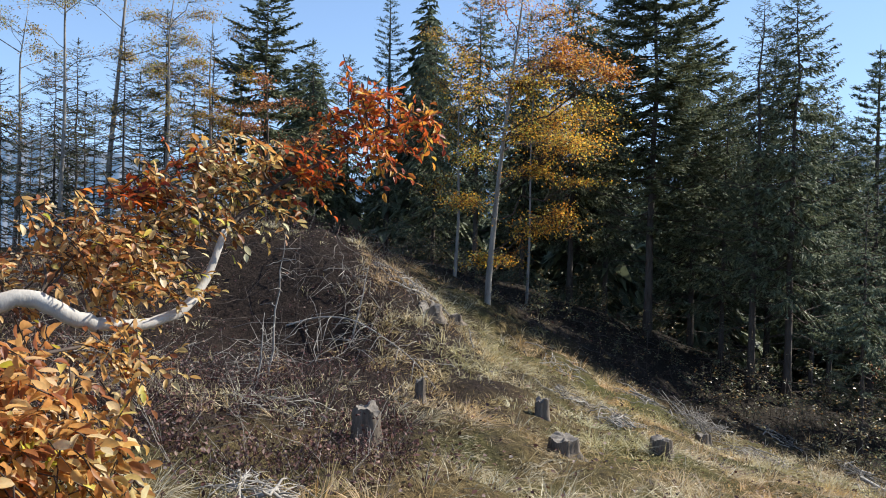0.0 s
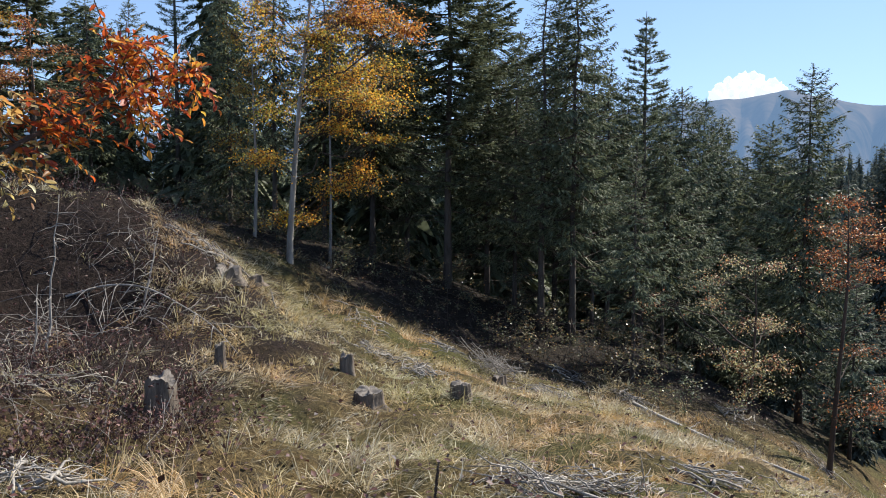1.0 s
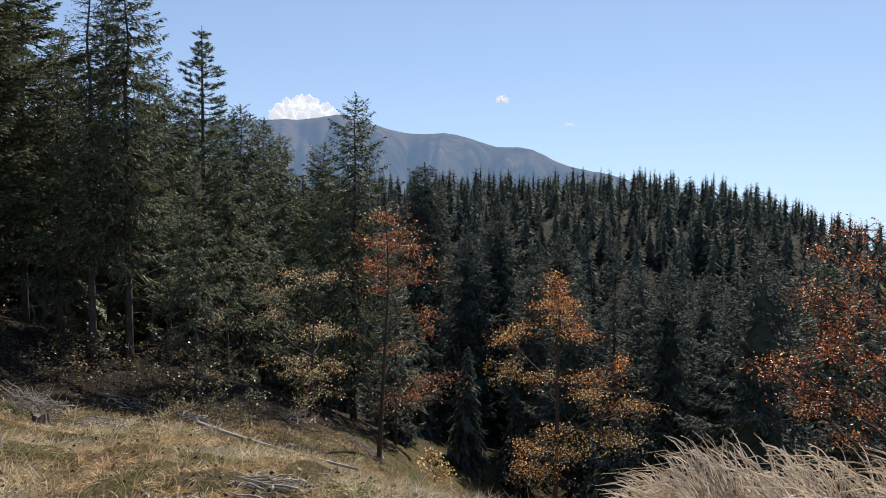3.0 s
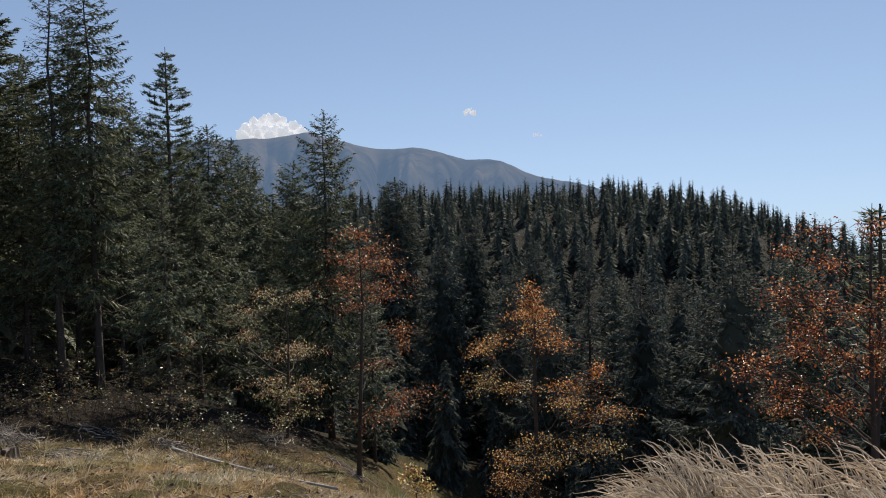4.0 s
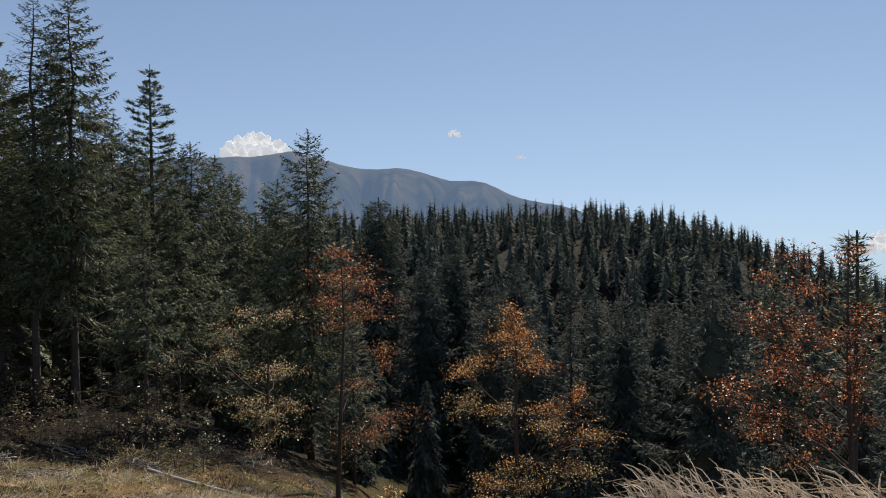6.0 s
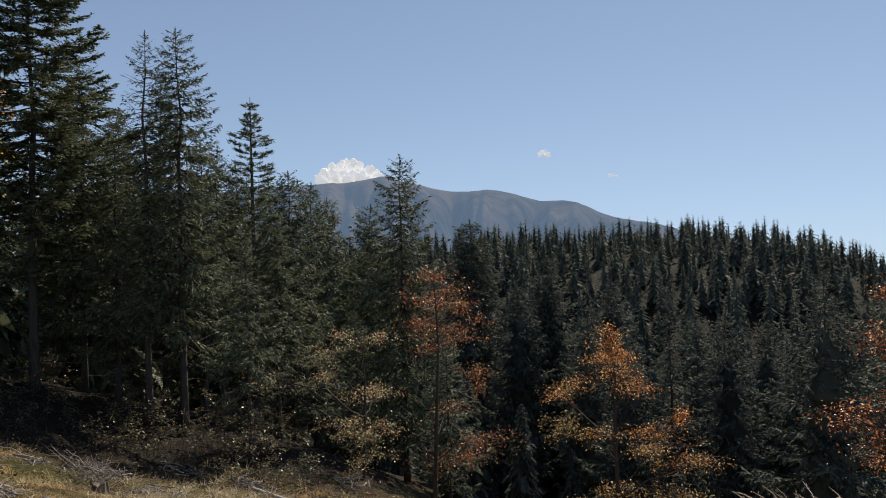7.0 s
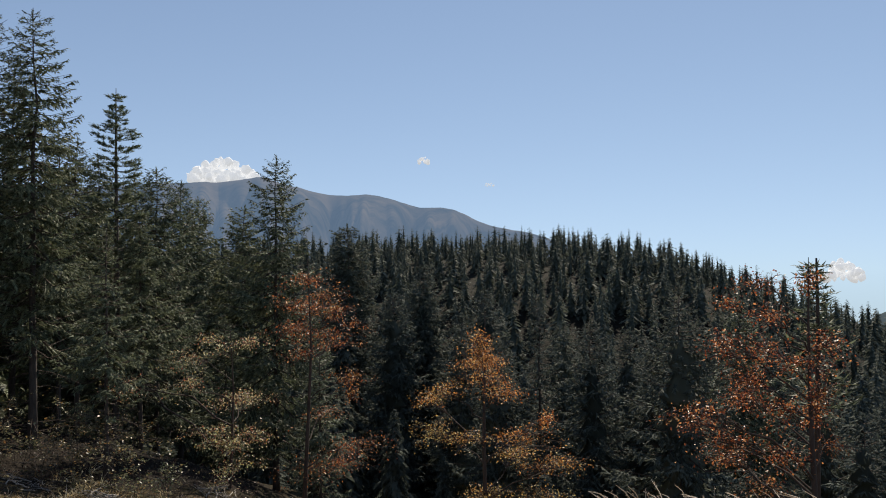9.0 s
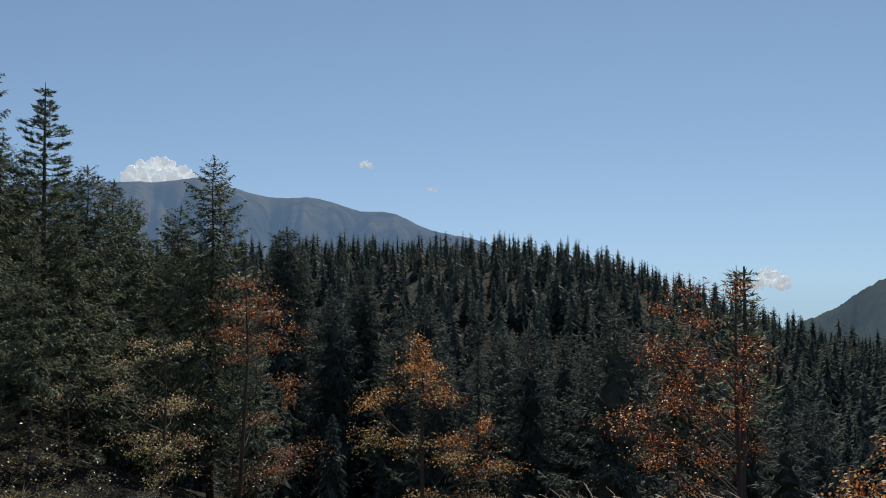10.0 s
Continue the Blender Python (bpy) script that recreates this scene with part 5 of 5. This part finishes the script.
def bramble():
    """Mounds of arching dark stems with withered leaves, and some bleached dead canes."""
    rng = np.random.default_rng(33)
    twigs, leaves, canes = Geo(), Geo(), Geo()
    mounds = 620
    az = rng.uniform(-3, 36, mounds)
    r = rng.uniform(7.2, 25, mounds)
    keep = (az > 3 + (r - 9) * 0.25 - rng.random(mounds) * 4) & ~((az > 6) & (az < 19) & (r > 13) & (r < 18.5) & (rng.random(mounds) < 0.75))
    az, r = az[keep], r[keep]
    mx, my = -np.sin(np.radians(az)) * r, np.cos(np.radians(az)) * r
    big = rng.uniform(0.35, 1.0, len(mx)) * (0.6 + 0.4 * (r > 11))
    n = 17000
    w = rng.integers(0, len(mx), n)
    x, y = mx[w] + rng.normal(0, 0.38, n) * big[w], my[w] + rng.normal(0, 0.38, n) * big[w]
    p = np.stack([x, y, ground_z(x, y) - 0.03], -1)
    al = np.stack([x - mx[w], y - my[w], 0 * x], -1) + rng.normal(0, 0.5, (n, 3))
    al[:, 2] = rng.uniform(0.25, 1.1, n)
    ln = rng.uniform(0.35, 1.25, n) * big[w]
    blades(twigs, p, al, rng.normal(0, 0.4, (n, 3)) + [0, 0, 1], ln, rng.uniform(0.003, 0.008, n))
    tagged(new("bramble_stems", twigs.mesh("bramble_stems", CANE)), "tangle of dry dark bramble stems", "undergrowth", kind="stuff")
    q = 34000
    pick = rng.integers(0, n, q)
    a2 = al[pick] / np.linalg.norm(al[pick], axis=1, keepdims=True)
    pos = p[pick] + a2 * (ln[pick] * rng.random(q) ** 0.7)[:, None] + rng.normal(0, 0.05, (q, 3))
    leaves.scatter(LEAFS_V, LEAFS_F, pos, rng.normal(0, 1, (q, 3)), rng.normal(0, 0.6, (q, 3)) + [0, 0, 1], rng.uniform(0.025, 0.06, q))
    tagged(new("bramble_leaves", leaves.mesh("bramble_leaves", LITTER)), "withered dark red bramble leaves", "undergrowth", kind="stuff")
    pick = rng.integers(0, n, 420)
    for k in pick:
        d_ = al[k] / np.linalg.norm(al[k])
        stick(canes, p[k], p[k] + d_ * rng.uniform(0.4, 1.1) + [0, 0, rng.uniform(-0.1, 0.2)], rng.uniform(0.0016, 0.0045), rng, 4, 0.06)
    tagged(new("dead_canes", canes.mesh("dead_canes", DEAD)), "thin bleached dead canes among the brambles", "undergrowth", kind="stuff")




# ---------------------------------------------------------------- stumps, brushwood, logs
def cut_material():
    n = Nodes("weathered_cut_wood")
    co = n.add("ShaderNodeTexCoord").outputs["Object"]
    w = n.add("ShaderNodeTexWave", Scale=22.0, Distortion=3.5)
    w.wave_type = "RINGS"
    w.rings_direction = "Z"
    n.link(co, w.inputs["Vector"])
    c = n.mix(0.75, n.ramp(w.outputs["Fac"], [(0.2, (0.13, 0.105, 0.085)), (0.8, (0.25, 0.215, 0.18))]), n.ramp(n.noise(18, 5, 0.7, co), [(0.3, (0.07, 0.055, 0.045)), (0.7, (0.32, 0.28, 0.24))]))
    return n.surface(c, 0.85, n.bump(w.outputs["Fac"], 0.4, 0.01))


CUT = cut_material()


def stump(x, y, r, h, seed, label, tilt=0.10):
    rng = np.random.default_rng(seed)
    ob = new("tree_stump")
    ob.matrix_basis = pose(x, y, float(ground_z(x, y)), 0, 0, rng.uniform(0, 360))
    k = 44
    a = np.linspace(0, 2 * np.pi, k, endpoint=False)
    wob = 1 + 0.09 * np.sin(3 * a + rng.random() * 6) + 0.06 * np.sin(7 * a + rng.random() * 6)
    roots = np.clip(np.sin(4 * a + rng.random() * 6), 0, 1) ** 2
    fissure = rng.normal(0, 0.05, k)
    jag = 0.09 * np.sin(2 * a + rng.random() * 6) + 0.05 * np.sin(5 * a + rng.random() * 6) + rng.normal(0, 0.022, k)
    if "rotten" in label or "broken" in label:
        jag = jag * 1.6 + np.repeat(rng.uniform(-0.45, 0.45, k // 4), 4)
    levels = [(-0.5, 1.40), (0.0, 1.20), (0.12, 1.10), (0.3, 1.03), (0.5, 1.0), (0.7, 0.97), (0.88, 0.96), (1.0, 0.92)]
    rings = []
    for t, f in levels:
        rad = r * f * wob * (1 + 0.40 * roots * max(0, 0.45 - t)) * (1 + fissure + rng.normal(0, 0.022, k))
        zz = t * h + ((tilt * np.cos(a) * r + jag * h) * (t - 0.6) / 0.4 if t > 0.65 else 0 * a)
        rings.append(np.stack([rad * np.cos(a), rad * np.sin(a), zz], -1))
    v = np.concatenate(rings)
    i = np.arange(len(levels) - 1)[:, None] * k
    j = np.arange(k)[None]
    body = Geo()
    body.add(v, np.stack([i + j, i + (j + 1) % k, i + k + (j + 1) % k, i + k + j], -1).reshape(-1, 4))
    part("bark", body, STUMPWOOD, ob, "dark weathered bark with root flares")
    top = Geo()
    rim = rings[-1] * [0.985, 0.985, 1] + [0, 0, 0.004]
    inner = rim * [0.5, 0.5, 1] + [0, 0, 0.006]
    inner[:, 2] += rng.normal(-0.01, 0.02, k)
    tv = np.concatenate([rim, inner, [[0, 0, float(rim[:, 2].mean())]]])
    j = np.arange(k)
    j2 = (j + 1) % k
    top.add(tv, np.stack([j, j2, k + j2, k + j], -1))
    top.f.setdefault(3, []).append(np.stack([k + j, k + j2, np.full(k, 2 * k)], -1))
    part("cut_face", top, CUT, ob, "greyed saw cut")
    return tagged(ob, label, "stump", "stumps on the hillside")


for n_, (az, el, r, h, label) in enumerate([
    (5.3, -15.3, 0.17, 0.44, "tall grey tree stump casting a long shadow"), (-9.4, -15.6, 0.22, 0.25, "broad dark stump with flared roots"), (-7.7, -13.4, 0.12, 0.34, "narrow dark brown stump"),
    (-16.4, -15.1, 0.18, 0.26, "low dark stump in yellow grass"), (1.4, -12.4, 0.08, 0.34, "thin grey stump among dry stems"), (0.9, -6.2, 0.27, 0.20, "large rotten grey stump on the hillock"), (-0.9, -6.5, 0.20, 0.13, "pale broken stump on the hillock"),
    (-19.3, -14.2, 0.16, 0.22, "small low stump beside brushwood"), (-36.0, -17.5, 0.14, 0.2, "small low stump in dry grass"),
]):
    stump(*spot(az, el), r, h, 70 + n_, label)


def stick(geo, a, b, r, rng, k=6, wob=0.04):
    pts = curve_pts(a, b, 0.0, k, rng, wob)
    geo.tube(pts, r * (1 - 0.65 * np.linspace(0, 1, k)), 5)


def brush_pile(x, y, r, h, count, seed, label, mat=None):
    rng = np.random.default_rng(seed)
    ob = new("brush_pile")
    base = on_ground(x, y)
    ob.location = base
    fine = Geo()
    for i in range(count):
        a = rng.uniform(0, 6.28)
        c = np.array([rng.normal(0, 0.4) * r, rng.normal(0, 0.4) * r, 0])
        ln = r * rng.uniform(0.5, 1.2)
        dv = np.array([math.cos(a), math.sin(a), rng.normal(0, 0.22)]) * ln / 2
        p0, p1 = c - dv, c + dv
        p0[2] = float(ground_z(x + p0[0], y + p0[1])) - base[2] + rng.uniform(0.0, 0.55) * h
        p1[2] = float(ground_z(x + p1[0], y + p1[1])) - base[2] + rng.uniform(0.05, 1.0) * h
        if i < 16:
            g = Geo()
            stick(g, p0, p1, rng.uniform(0.012, 0.03) * (0.33 if mat else 0.8), rng)
            part("stick", g, mat or DEAD, ob)
        else:
            stick(fine, p0, p1, rng.uniform(0.004, 0.010) * (0.5 if mat else 0.9), rng, 4, 0.05)
    tagged(part("kindling", fine, mat or DEAD, ob), kind="stuff")
    return tagged(ob, label, "brushwood", "brushwood on the hillside")


for n_, (az, el, r, h, c, label) in enumerate([
    (-19.0, -13.4, 0.75, 0.6, 110, "heap of grey dead branches at the wood's edge"), (-13.1, -13.4, 0.7, 0.30, 60, "flat heap of bleached sticks"), (-9.8, -11.9, 0.6, 0.15, 40, "scattered bleached sticks on the slope"),
    (-23.4, -15.0, 1.0, 0.25, 60, "pale broken wood lying in the grass"), (-21.9, -21.3, 0.8, 0.34, 80, "heap of grey twigs in the near grass"), (-27.5, -21.0, 0.8, 0.26, 70, "flat heap of grey twigs in the grass"),
    (-32.0, -16.5, 0.9, 0.22, 50, "scattered sticks below the trees"), (-34.5, -19.5, 0.8, 0.18, 40, "loose sticks in dry grass"), (13.4, -19.0, 0.55, 0.30, 50, "bleached root tangle sticking up from grass"),
    (9.0, -9.0, 1.4, 0.35, 24, "dead brushwood among brambles"), (15.0, -10.5, 1.3, 0.4, 40, "dead brushwood among brambles"), (24.0, -9.0, 1.6, 0.5, 34, "dead brushwood among brambles"), (4.0, -7.4, 1.1, 0.25, 24, "grey brushwood on the hillock brow"), (12.0, -13.0, 0.9, 0.3, 36, "thin dead sticks in withered stems"), (7.5, -3.6, 1.2, 0.3, 22, "grey roots and sticks on the mound"), (20.0, -5.0, 2.2, 0.6, 34, "dead brushwood under thin trees"),
    (10.0, -3.5, 1.9, 0.5, 34, "dead brushwood under thin trees"), (28.5, -4.5, 2.4, 0.7, 40, "dead brushwood under thin trees"), (2.5, -4.2, 0.8, 0.3, 34, "grey sticks beside the rotten stump"),
]):
    brush_pile(*spot(az, el), r, h, c, 90 + n_, label, DULL if "under thin trees" in label else DEAD if az > 2 and "root tangle" not in label and "rotten" not in label else None)


def fallen_log():
    rng = np.random.default_rng(41)
    a, b = np.array(polar(-29.3, 20.8)), np.array(polar(-41.0, 12.4))
    s = np.linspace(0, 1, 24)
    xy = a + (b - a) * s[:, None]
    z = ground_z(xy[:, 0], xy[:, 1])
    line = np.polyval(np.polyfit(s, z, 2), s) + 0.15
    g = Geo()
    g.tube(np.stack([xy[:, 0], xy[:, 1], line], -1) - [*a, float(ground_z(*a))], 0.046 - 0.024 * s, 9)
    ob = new("fallen_log")
    ob.location = on_ground(*a)
    part("stem", g, BARK_PALE, ob, smooth=True)
    for q in (0.2, 0.45, 0.6, 0.8):
        st = Geo()
        c = np.array([*(a + (b - a) * q), np.interp(q, s, line)]) - [*a, float(ground_z(*a))]
        stick(st, c, c + rng.normal(0, 0.25, 3) + [0, 0, 0.25], 0.015, rng)
        part("branch_stub", st, DEAD, ob)
    tagged(ob, "long thin pale log lying down the slope", "log")


fallen_log()


def dead_sapling(az, el, top_az, top_el, r, stubs, seed, label, name="dead_sapling"):
    rng = np.random.default_rng(seed)
    x, y = spot(az, el)
    d = math.hypot(x, y)
    base = on_ground(x, y, -0.1)
    tip = np.array([*polar(top_az, d), EYE + d * math.tan(radians(top_el))])
    ob = new(name)
    ob.location = base
    g = Geo()
    pts = curve_pts(np.zeros(3), tip - base, 0.0, 9, rng, 0.008)
    g.tube(pts, r * (1 - 0.8 * np.linspace(0, 1, 9)), 6)
    part("stem", g, DEAD, ob)
    for i in range(stubs):
        q = rng.uniform(0.15, 0.95)
        c = np.array([np.interp(q, np.linspace(0, 1, 9), pts[:, k]) for k in range(3)])
        a = rng.uniform(0, 6.28)
        ln = rng.uniform(0.15, 0.7) * (1.1 - 0.6 * q)
        st = Geo()
        stick(st, c, c + np.array([math.cos(a), math.sin(a), rng.uniform(-0.5, 0.2)]) * ln, r * 0.3, rng, 5, 0.06)
        part("side_twig", st, DEAD, ob)
    tagged(ob, label, "dead tree")


dead_sapling(12.7, -11.0, 11.6, -0.1, 0.024, 22, 51, "thin dead spruce sapling with bare side twigs")
dead_sapling(6.6, -7.6, 5.5, -2.4, 0.026, 8, 52, "leaning dead sapling with one crooked twig")
dead_sapling(13.4, -11.2, 13.0, -6.0, 0.022, 8, 53, "short broken dead sapling")
dead_sapling(-2.5, -8.4, -2.1, -6.9, 0.03, 2, 54, "short pale broken post in the grass", "broken_post")


def mullein_stalk(az, el, top_el):
    """A dry seed stalk: a stem that thickens into a long club of seed capsules."""
    rng = np.random.default_rng(55)
    x, y = spot(az, el)
    d = math.hypot(x, y)
    base = on_ground(x, y, -0.05)
    h = EYE + d * math.tan(radians(top_el)) - base[2]
    ob = new("mullein_stalk")
    ob.location = base
    s_ = np.linspace(0, 1, 10)
    pts = np.stack([0.03 * s_ ** 2, 0.012 * np.sin(5 * s_), h * s_], -1)
    stem = Geo()
    stem.tube(pts, 0.011 - 0.005 * s_, 7)
    part("stem", stem, DULL, ob)
    head = Geo()
    n = 260
    q = rng.uniform(0.42, 0.99, n)
    a = rng.uniform(0, 6.28, n)
    p = np.stack([np.interp(q, s_, pts[:, c]) for c in range(3)], -1)
    out = np.stack([np.cos(a), np.sin(a), rng.uniform(0.2, 0.9, n)], -1)
    size = rng.uniform(0.016, 0.026, n) * (1.15 - 0.5 * q)
    head.scatter(LEAF_V, LEAF_F, p, out, rng.normal(0, 1, (n, 3)), np.stack([size, size * 0.8, size * 3], -1))
    part("seed_head", head, DULL, ob, "dark brown club of dry seed capsules")
    tagged(ob, "dry brown mullein seed stalk standing in the grass", "dead plant")


mullein_stalk(-14.4, -23.5, -19.1)
dead_sapling(-30.3, -21.0, -29.4, -17.6, 0.012, 1, 56, "thin pale stick standing in grass", "broken_post")
dead_sapling(-20.6, -20.5, -19.4, -18.5, 0.012, 4, 57, "small dark dead shrub twig", "dead_shrub")
dead_sapling(-9.9, -18.9, -9.4, -18.0, 0.03, 0, 58, "short pale stick lying in the grass", "broken_post")


def arched_branch():
    rng = np.random.default_rng(42)
    ways = [(11.5, -6.4), (9.0, -6.3), (6.5, -6.9), (4.0, -8.3), (1.8, -9.6), (0.2, -10.9)]
    pts = []
    for i, (az, el) in enumerate(ways):
        x, y = spot(az, el - 1.0)
        pts.append(on_ground(x, y, 0.0) + [0, 0, 0.30 * math.sin(math.pi * (i + 0.3) / 5.5) + 0.05])
    pts = smooth_line(pts, 20)
    ob = new("fallen_branch")
    ob.location = pts[0]
    g = Geo()
    g.tube(pts - pts[0], 0.022 - 0.016 * np.linspace(0, 1, 20), 7)
    part("stem", g, DEAD, ob)
    for i in range(3, 19, 2):
        st = Geo()
        c = pts[i] - pts[0]
        reach = rng.uniform(0.4, 1.0)
        e = c + np.array([rng.normal(-0.35, 0.25), -0.55, -0.30]) * reach + [0, 0, -0.25 * reach]
        st.tube(smooth_line([c, c + (e - c) * 0.35 + [0, 0, 0.12], c + (e - c) * 0.75 + [0, 0, 0.05], e], 8), 0.011 * (1 - 0.75 * np.linspace(0, 1, 8)), 5)
        part("side_twig", st, DEAD, ob)
    tagged(ob, "fallen dead branch arching over brambles with hanging twigs", "branch")


arched_branch()


bramble()


def edge_weeds():
    rng = np.random.default_rng(34)
    stems, litter = Geo(), Geo()
    n = 1700
    az = rng.uniform(-40, 0, n)
    r = np.interp(az, [-44, -30, -18, -6], [14.5, 20.5, 20.5, 22.0]) + np.abs(rng.normal(0, 3.6, n)) - 0.6
    x, y = -np.sin(np.radians(az)) * r, np.cos(np.radians(az)) * r
    p = np.stack([x, y, ground_z(x, y) - 0.03], -1)
    al = rng.normal(0, 0.6, (n, 3))
    al[:, 2] = rng.uniform(0.2, 1.0, n)
    blades(stems, p, al, rng.normal(0, 1, (n, 3)), rng.uniform(0.2, 0.7, n), rng.uniform(0.007, 0.016, n))
    tagged(new("dry_weeds", stems.mesh("dry_weeds", BARK_DARK)), "dry grey-brown weeds and twigs at the wood's edge", "undergrowth", kind="stuff")
    q = 7000
    az = rng.uniform(-46, 24, q)
    r = rng.uniform(6, 30, q)
    x, y = -np.sin(np.radians(az)) * r, np.cos(np.radians(az)) * r
    pos = np.stack([x, y, ground_z(x, y) + rng.uniform(0.0, 0.16, q)], -1)
    litter.scatter(LEAFS_V, LEAFS_F, pos, rng.normal(0, 1, (q, 3)) * [1, 1, 0.3], rng.normal(0, 0.5, (q, 3)) + [0, 0, 1], rng.uniform(0.04, 0.10, q))
    tagged(new("leaf_litter", litter.mesh("leaf_litter", LITTER)), "scattered dead brown leaves on the hillside", "litter", kind="stuff")


edge_weeds()


def understory():
    """Seedlings, fallen twigs and bright dead leaves on the floor below the wood's edge."""
    rng = np.random.default_rng(35)
    leaves, stems, floor = Geo(), Geo(), Geo()
    n = 250
    az = rng.uniform(-33, 4, n)
    r = np.interp(az, [-45, -30, -18, -6, 4], [17, 22, 22.5, 24, 25]) + rng.uniform(0, 1, n) ** 1.3 * 15
    for a, d in zip(az, r):
        x, y = polar(a, d)
        foot = on_ground(x, y, -0.03)
        hgt = rng.uniform(0.4, 2.4) * rng.uniform(0.5, 1)
        top = foot + [rng.normal(0, 0.15), rng.normal(0, 0.15), hgt]
        stick(stems, foot, top, 0.004 + 0.003 * hgt, rng, 3, 0.04)
        for t_ in range(int(3 + 4 * hgt)):
            b = foot + (top - foot) * rng.uniform(0.25, 1)
            e = b + rng.normal(0, 1, 3) * [0.35, 0.35, 0.10] * (0.5 + 0.4 * hgt)
            stick(stems, b, e, 0.003, rng, 2, 0.02)
            k = rng.integers(8, 18)
            p = b + (e - b) * rng.uniform(0.3, 1.1, k)[:, None] + rng.normal(0, 0.05, (k, 3))
            leaves.scatter(LEAFS_V, LEAFS_F, p, rng.normal(0, 1, (k, 3)) * [1, 1, 0.4], rng.normal(0, 0.35, (k, 3)) + [0, 0, 1], rng.uniform(0.05, 0.10, k))
    tagged(new("undergrowth_leaves", leaves.mesh("undergrowth_leaves", UNDER)), "grey-green and rusty leaves of seedlings under the trees", "undergrowth", kind="stuff")
    tagged(new("undergrowth_stems", stems.mesh("undergrowth_stems", DULL)), "thin stems of seedlings under the trees", "undergrowth", kind="stuff")
    for k in range(330):
        a = rng.uniform(-40, 2)
        d = np.interp(a, [-45, -30, -18, -6, 2], [15, 20.5, 21, 22.5, 24]) + rng.uniform(0, 1) ** 1.4 * 13
        x, y = polar(a, d)
        t_ = rng.uniform(0, 6.28)
        ln = rng.uniform(0.3, 1.5)
        stick(floor, on_ground(x, y, rng.uniform(0.0, 0.08)), on_ground(x + math.cos(t_) * ln, y + math.sin(t_) * ln, rng.uniform(0.02, 0.15)), rng.uniform(0.006, 0.018), rng, 4, 0.05)
    tagged(new("fallen_twigs", floor.mesh("fallen_twigs", DULL)), "grey fallen twigs on the floor below the trees", "brushwood", kind="stuff")
    bits = Geo()
    q = 3500
    az = rng.uniform(-40, 3, q)
    r = np.interp(az, [-45, -30, -18, -6, 4], [15.5, 20.5, 21, 22.5, 24]) + rng.uniform(0, 1, q) ** 1.4 * 14
    x, y = -np.sin(np.radians(az)) * r, np.cos(np.radians(az)) * r
    bits.scatter(LEAFS_V, LEAFS_F, np.stack([x, y, ground_z(x, y) + rng.uniform(0.0, 0.10, q)], -1), rng.normal(0, 1, (q, 3)) * [1, 1, 0.3], rng.normal(0, 0.5, (q, 3)) + [0, 0, 1], rng.uniform(0.035, 0.085, q))
    tagged(new("fallen_leaves", bits.mesh("fallen_leaves", UNDER)), "pale fallen beech leaves below the trees", "litter", kind="stuff")


understory()
leafy_tree("birch_tree", -0.9, 25, [(0, -0.4), (0.1, 3), (0.0, 6.0), (0.1, 9.5)],
           [(-0.5, 9.0, 0.7, 0.5, 120), (0.3, 8.3, 0.7, 0.5, 130), (-0.6, 7.4, 0.8, 0.5, 140), (0.2, 6.7, 0.8, 0.5, 150), (-0.4, 5.8, 0.8, 0.4, 140), (0.5, 5.2, 0.6, 0.4, 110), (-0.6, 4.4, 0.7, 0.4, 110), (0.1, 3.6, 0.6, 0.3, 80)],
           0.066, (BARK_BEECH, BARK_DARK, GOLD), 22, "thin birch with yellow-green leaves behind the beech", 0.07, 0.5, 4.0, ref=(0.0, -5.6))
leafy_tree("birch_tree", -6.4, 26, [(0, -0.4), (0.05, 3), (0.0, 6.0), (0.1, 10.5)],
           [(-0.3, 9.6, 0.8, 0.4, 150), (0.5, 9.0, 0.8, 0.4, 160), (0.1, 8.2, 0.9, 0.4, 150), (0.6, 3.2, 0.5, 0.25, 70), (-0.4, 2.6, 0.5, 0.25, 70)],
           0.07, (BARK_BIRCH, BARK_DARK, COPPER), 23, "slender birch with an orange crown behind the beech", 0.06, 0.5, 2.0, ref=(0.0, -6.4))
for n_, (az, el, r, h, c, label) in enumerate([
    (-29.5, -15.0, 0.8, 0.2, 34, "grey sticks beside the fallen log"), (-36.5, -15.4, 0.8, 0.25, 34, "grey dead twigs at the wood's edge"), (-24.5, -13.4, 0.8, 0.15, 30, "dead sticks on the shaded forest floor"),
    (-15.5, -11.8, 0.8, 0.15, 30, "dead sticks on the shaded forest floor"), (-9.0, -9.6, 0.8, 0.15, 26, "dead sticks on the shaded forest floor"), (-42.0, -18.0, 0.8, 0.35, 50, "grey dead twigs at the wood's edge"),
]):
    brush_pile(*spot(az, el), r, h, c, 190 + n_, label)

for az, d, ref_el, hgt, seed, n_ in ((27.0, 27, -0.6, 9.5, 24, 60), (20.4, 27, 0.2, 8.5, 25, 80), (29.6, 30, -0.8, 8.0, 26, 50), (15.4, 30, 0.6, 7.5, 27, 70)):
    rng_ = np.random.default_rng(seed)
    leafy_tree("birch_tree", az, d, [(0, -0.4), (0.15, hgt * 0.4), (0.1, hgt * 0.75), (0.35, hgt)],
               [(float(rng_.normal(0.2, 0.9)), float(hgt * rng_.uniform(0.35, 1.0)), 0.7, 0.3, n_) for _ in range(12)],
               0.066, (BARK_BIRCH, BARK_BEECH, GOLD), seed, "thin half-bare birch with scattered yellow leaves", 0.075, 0.7, 3.6, ref=(0.0, ref_el))
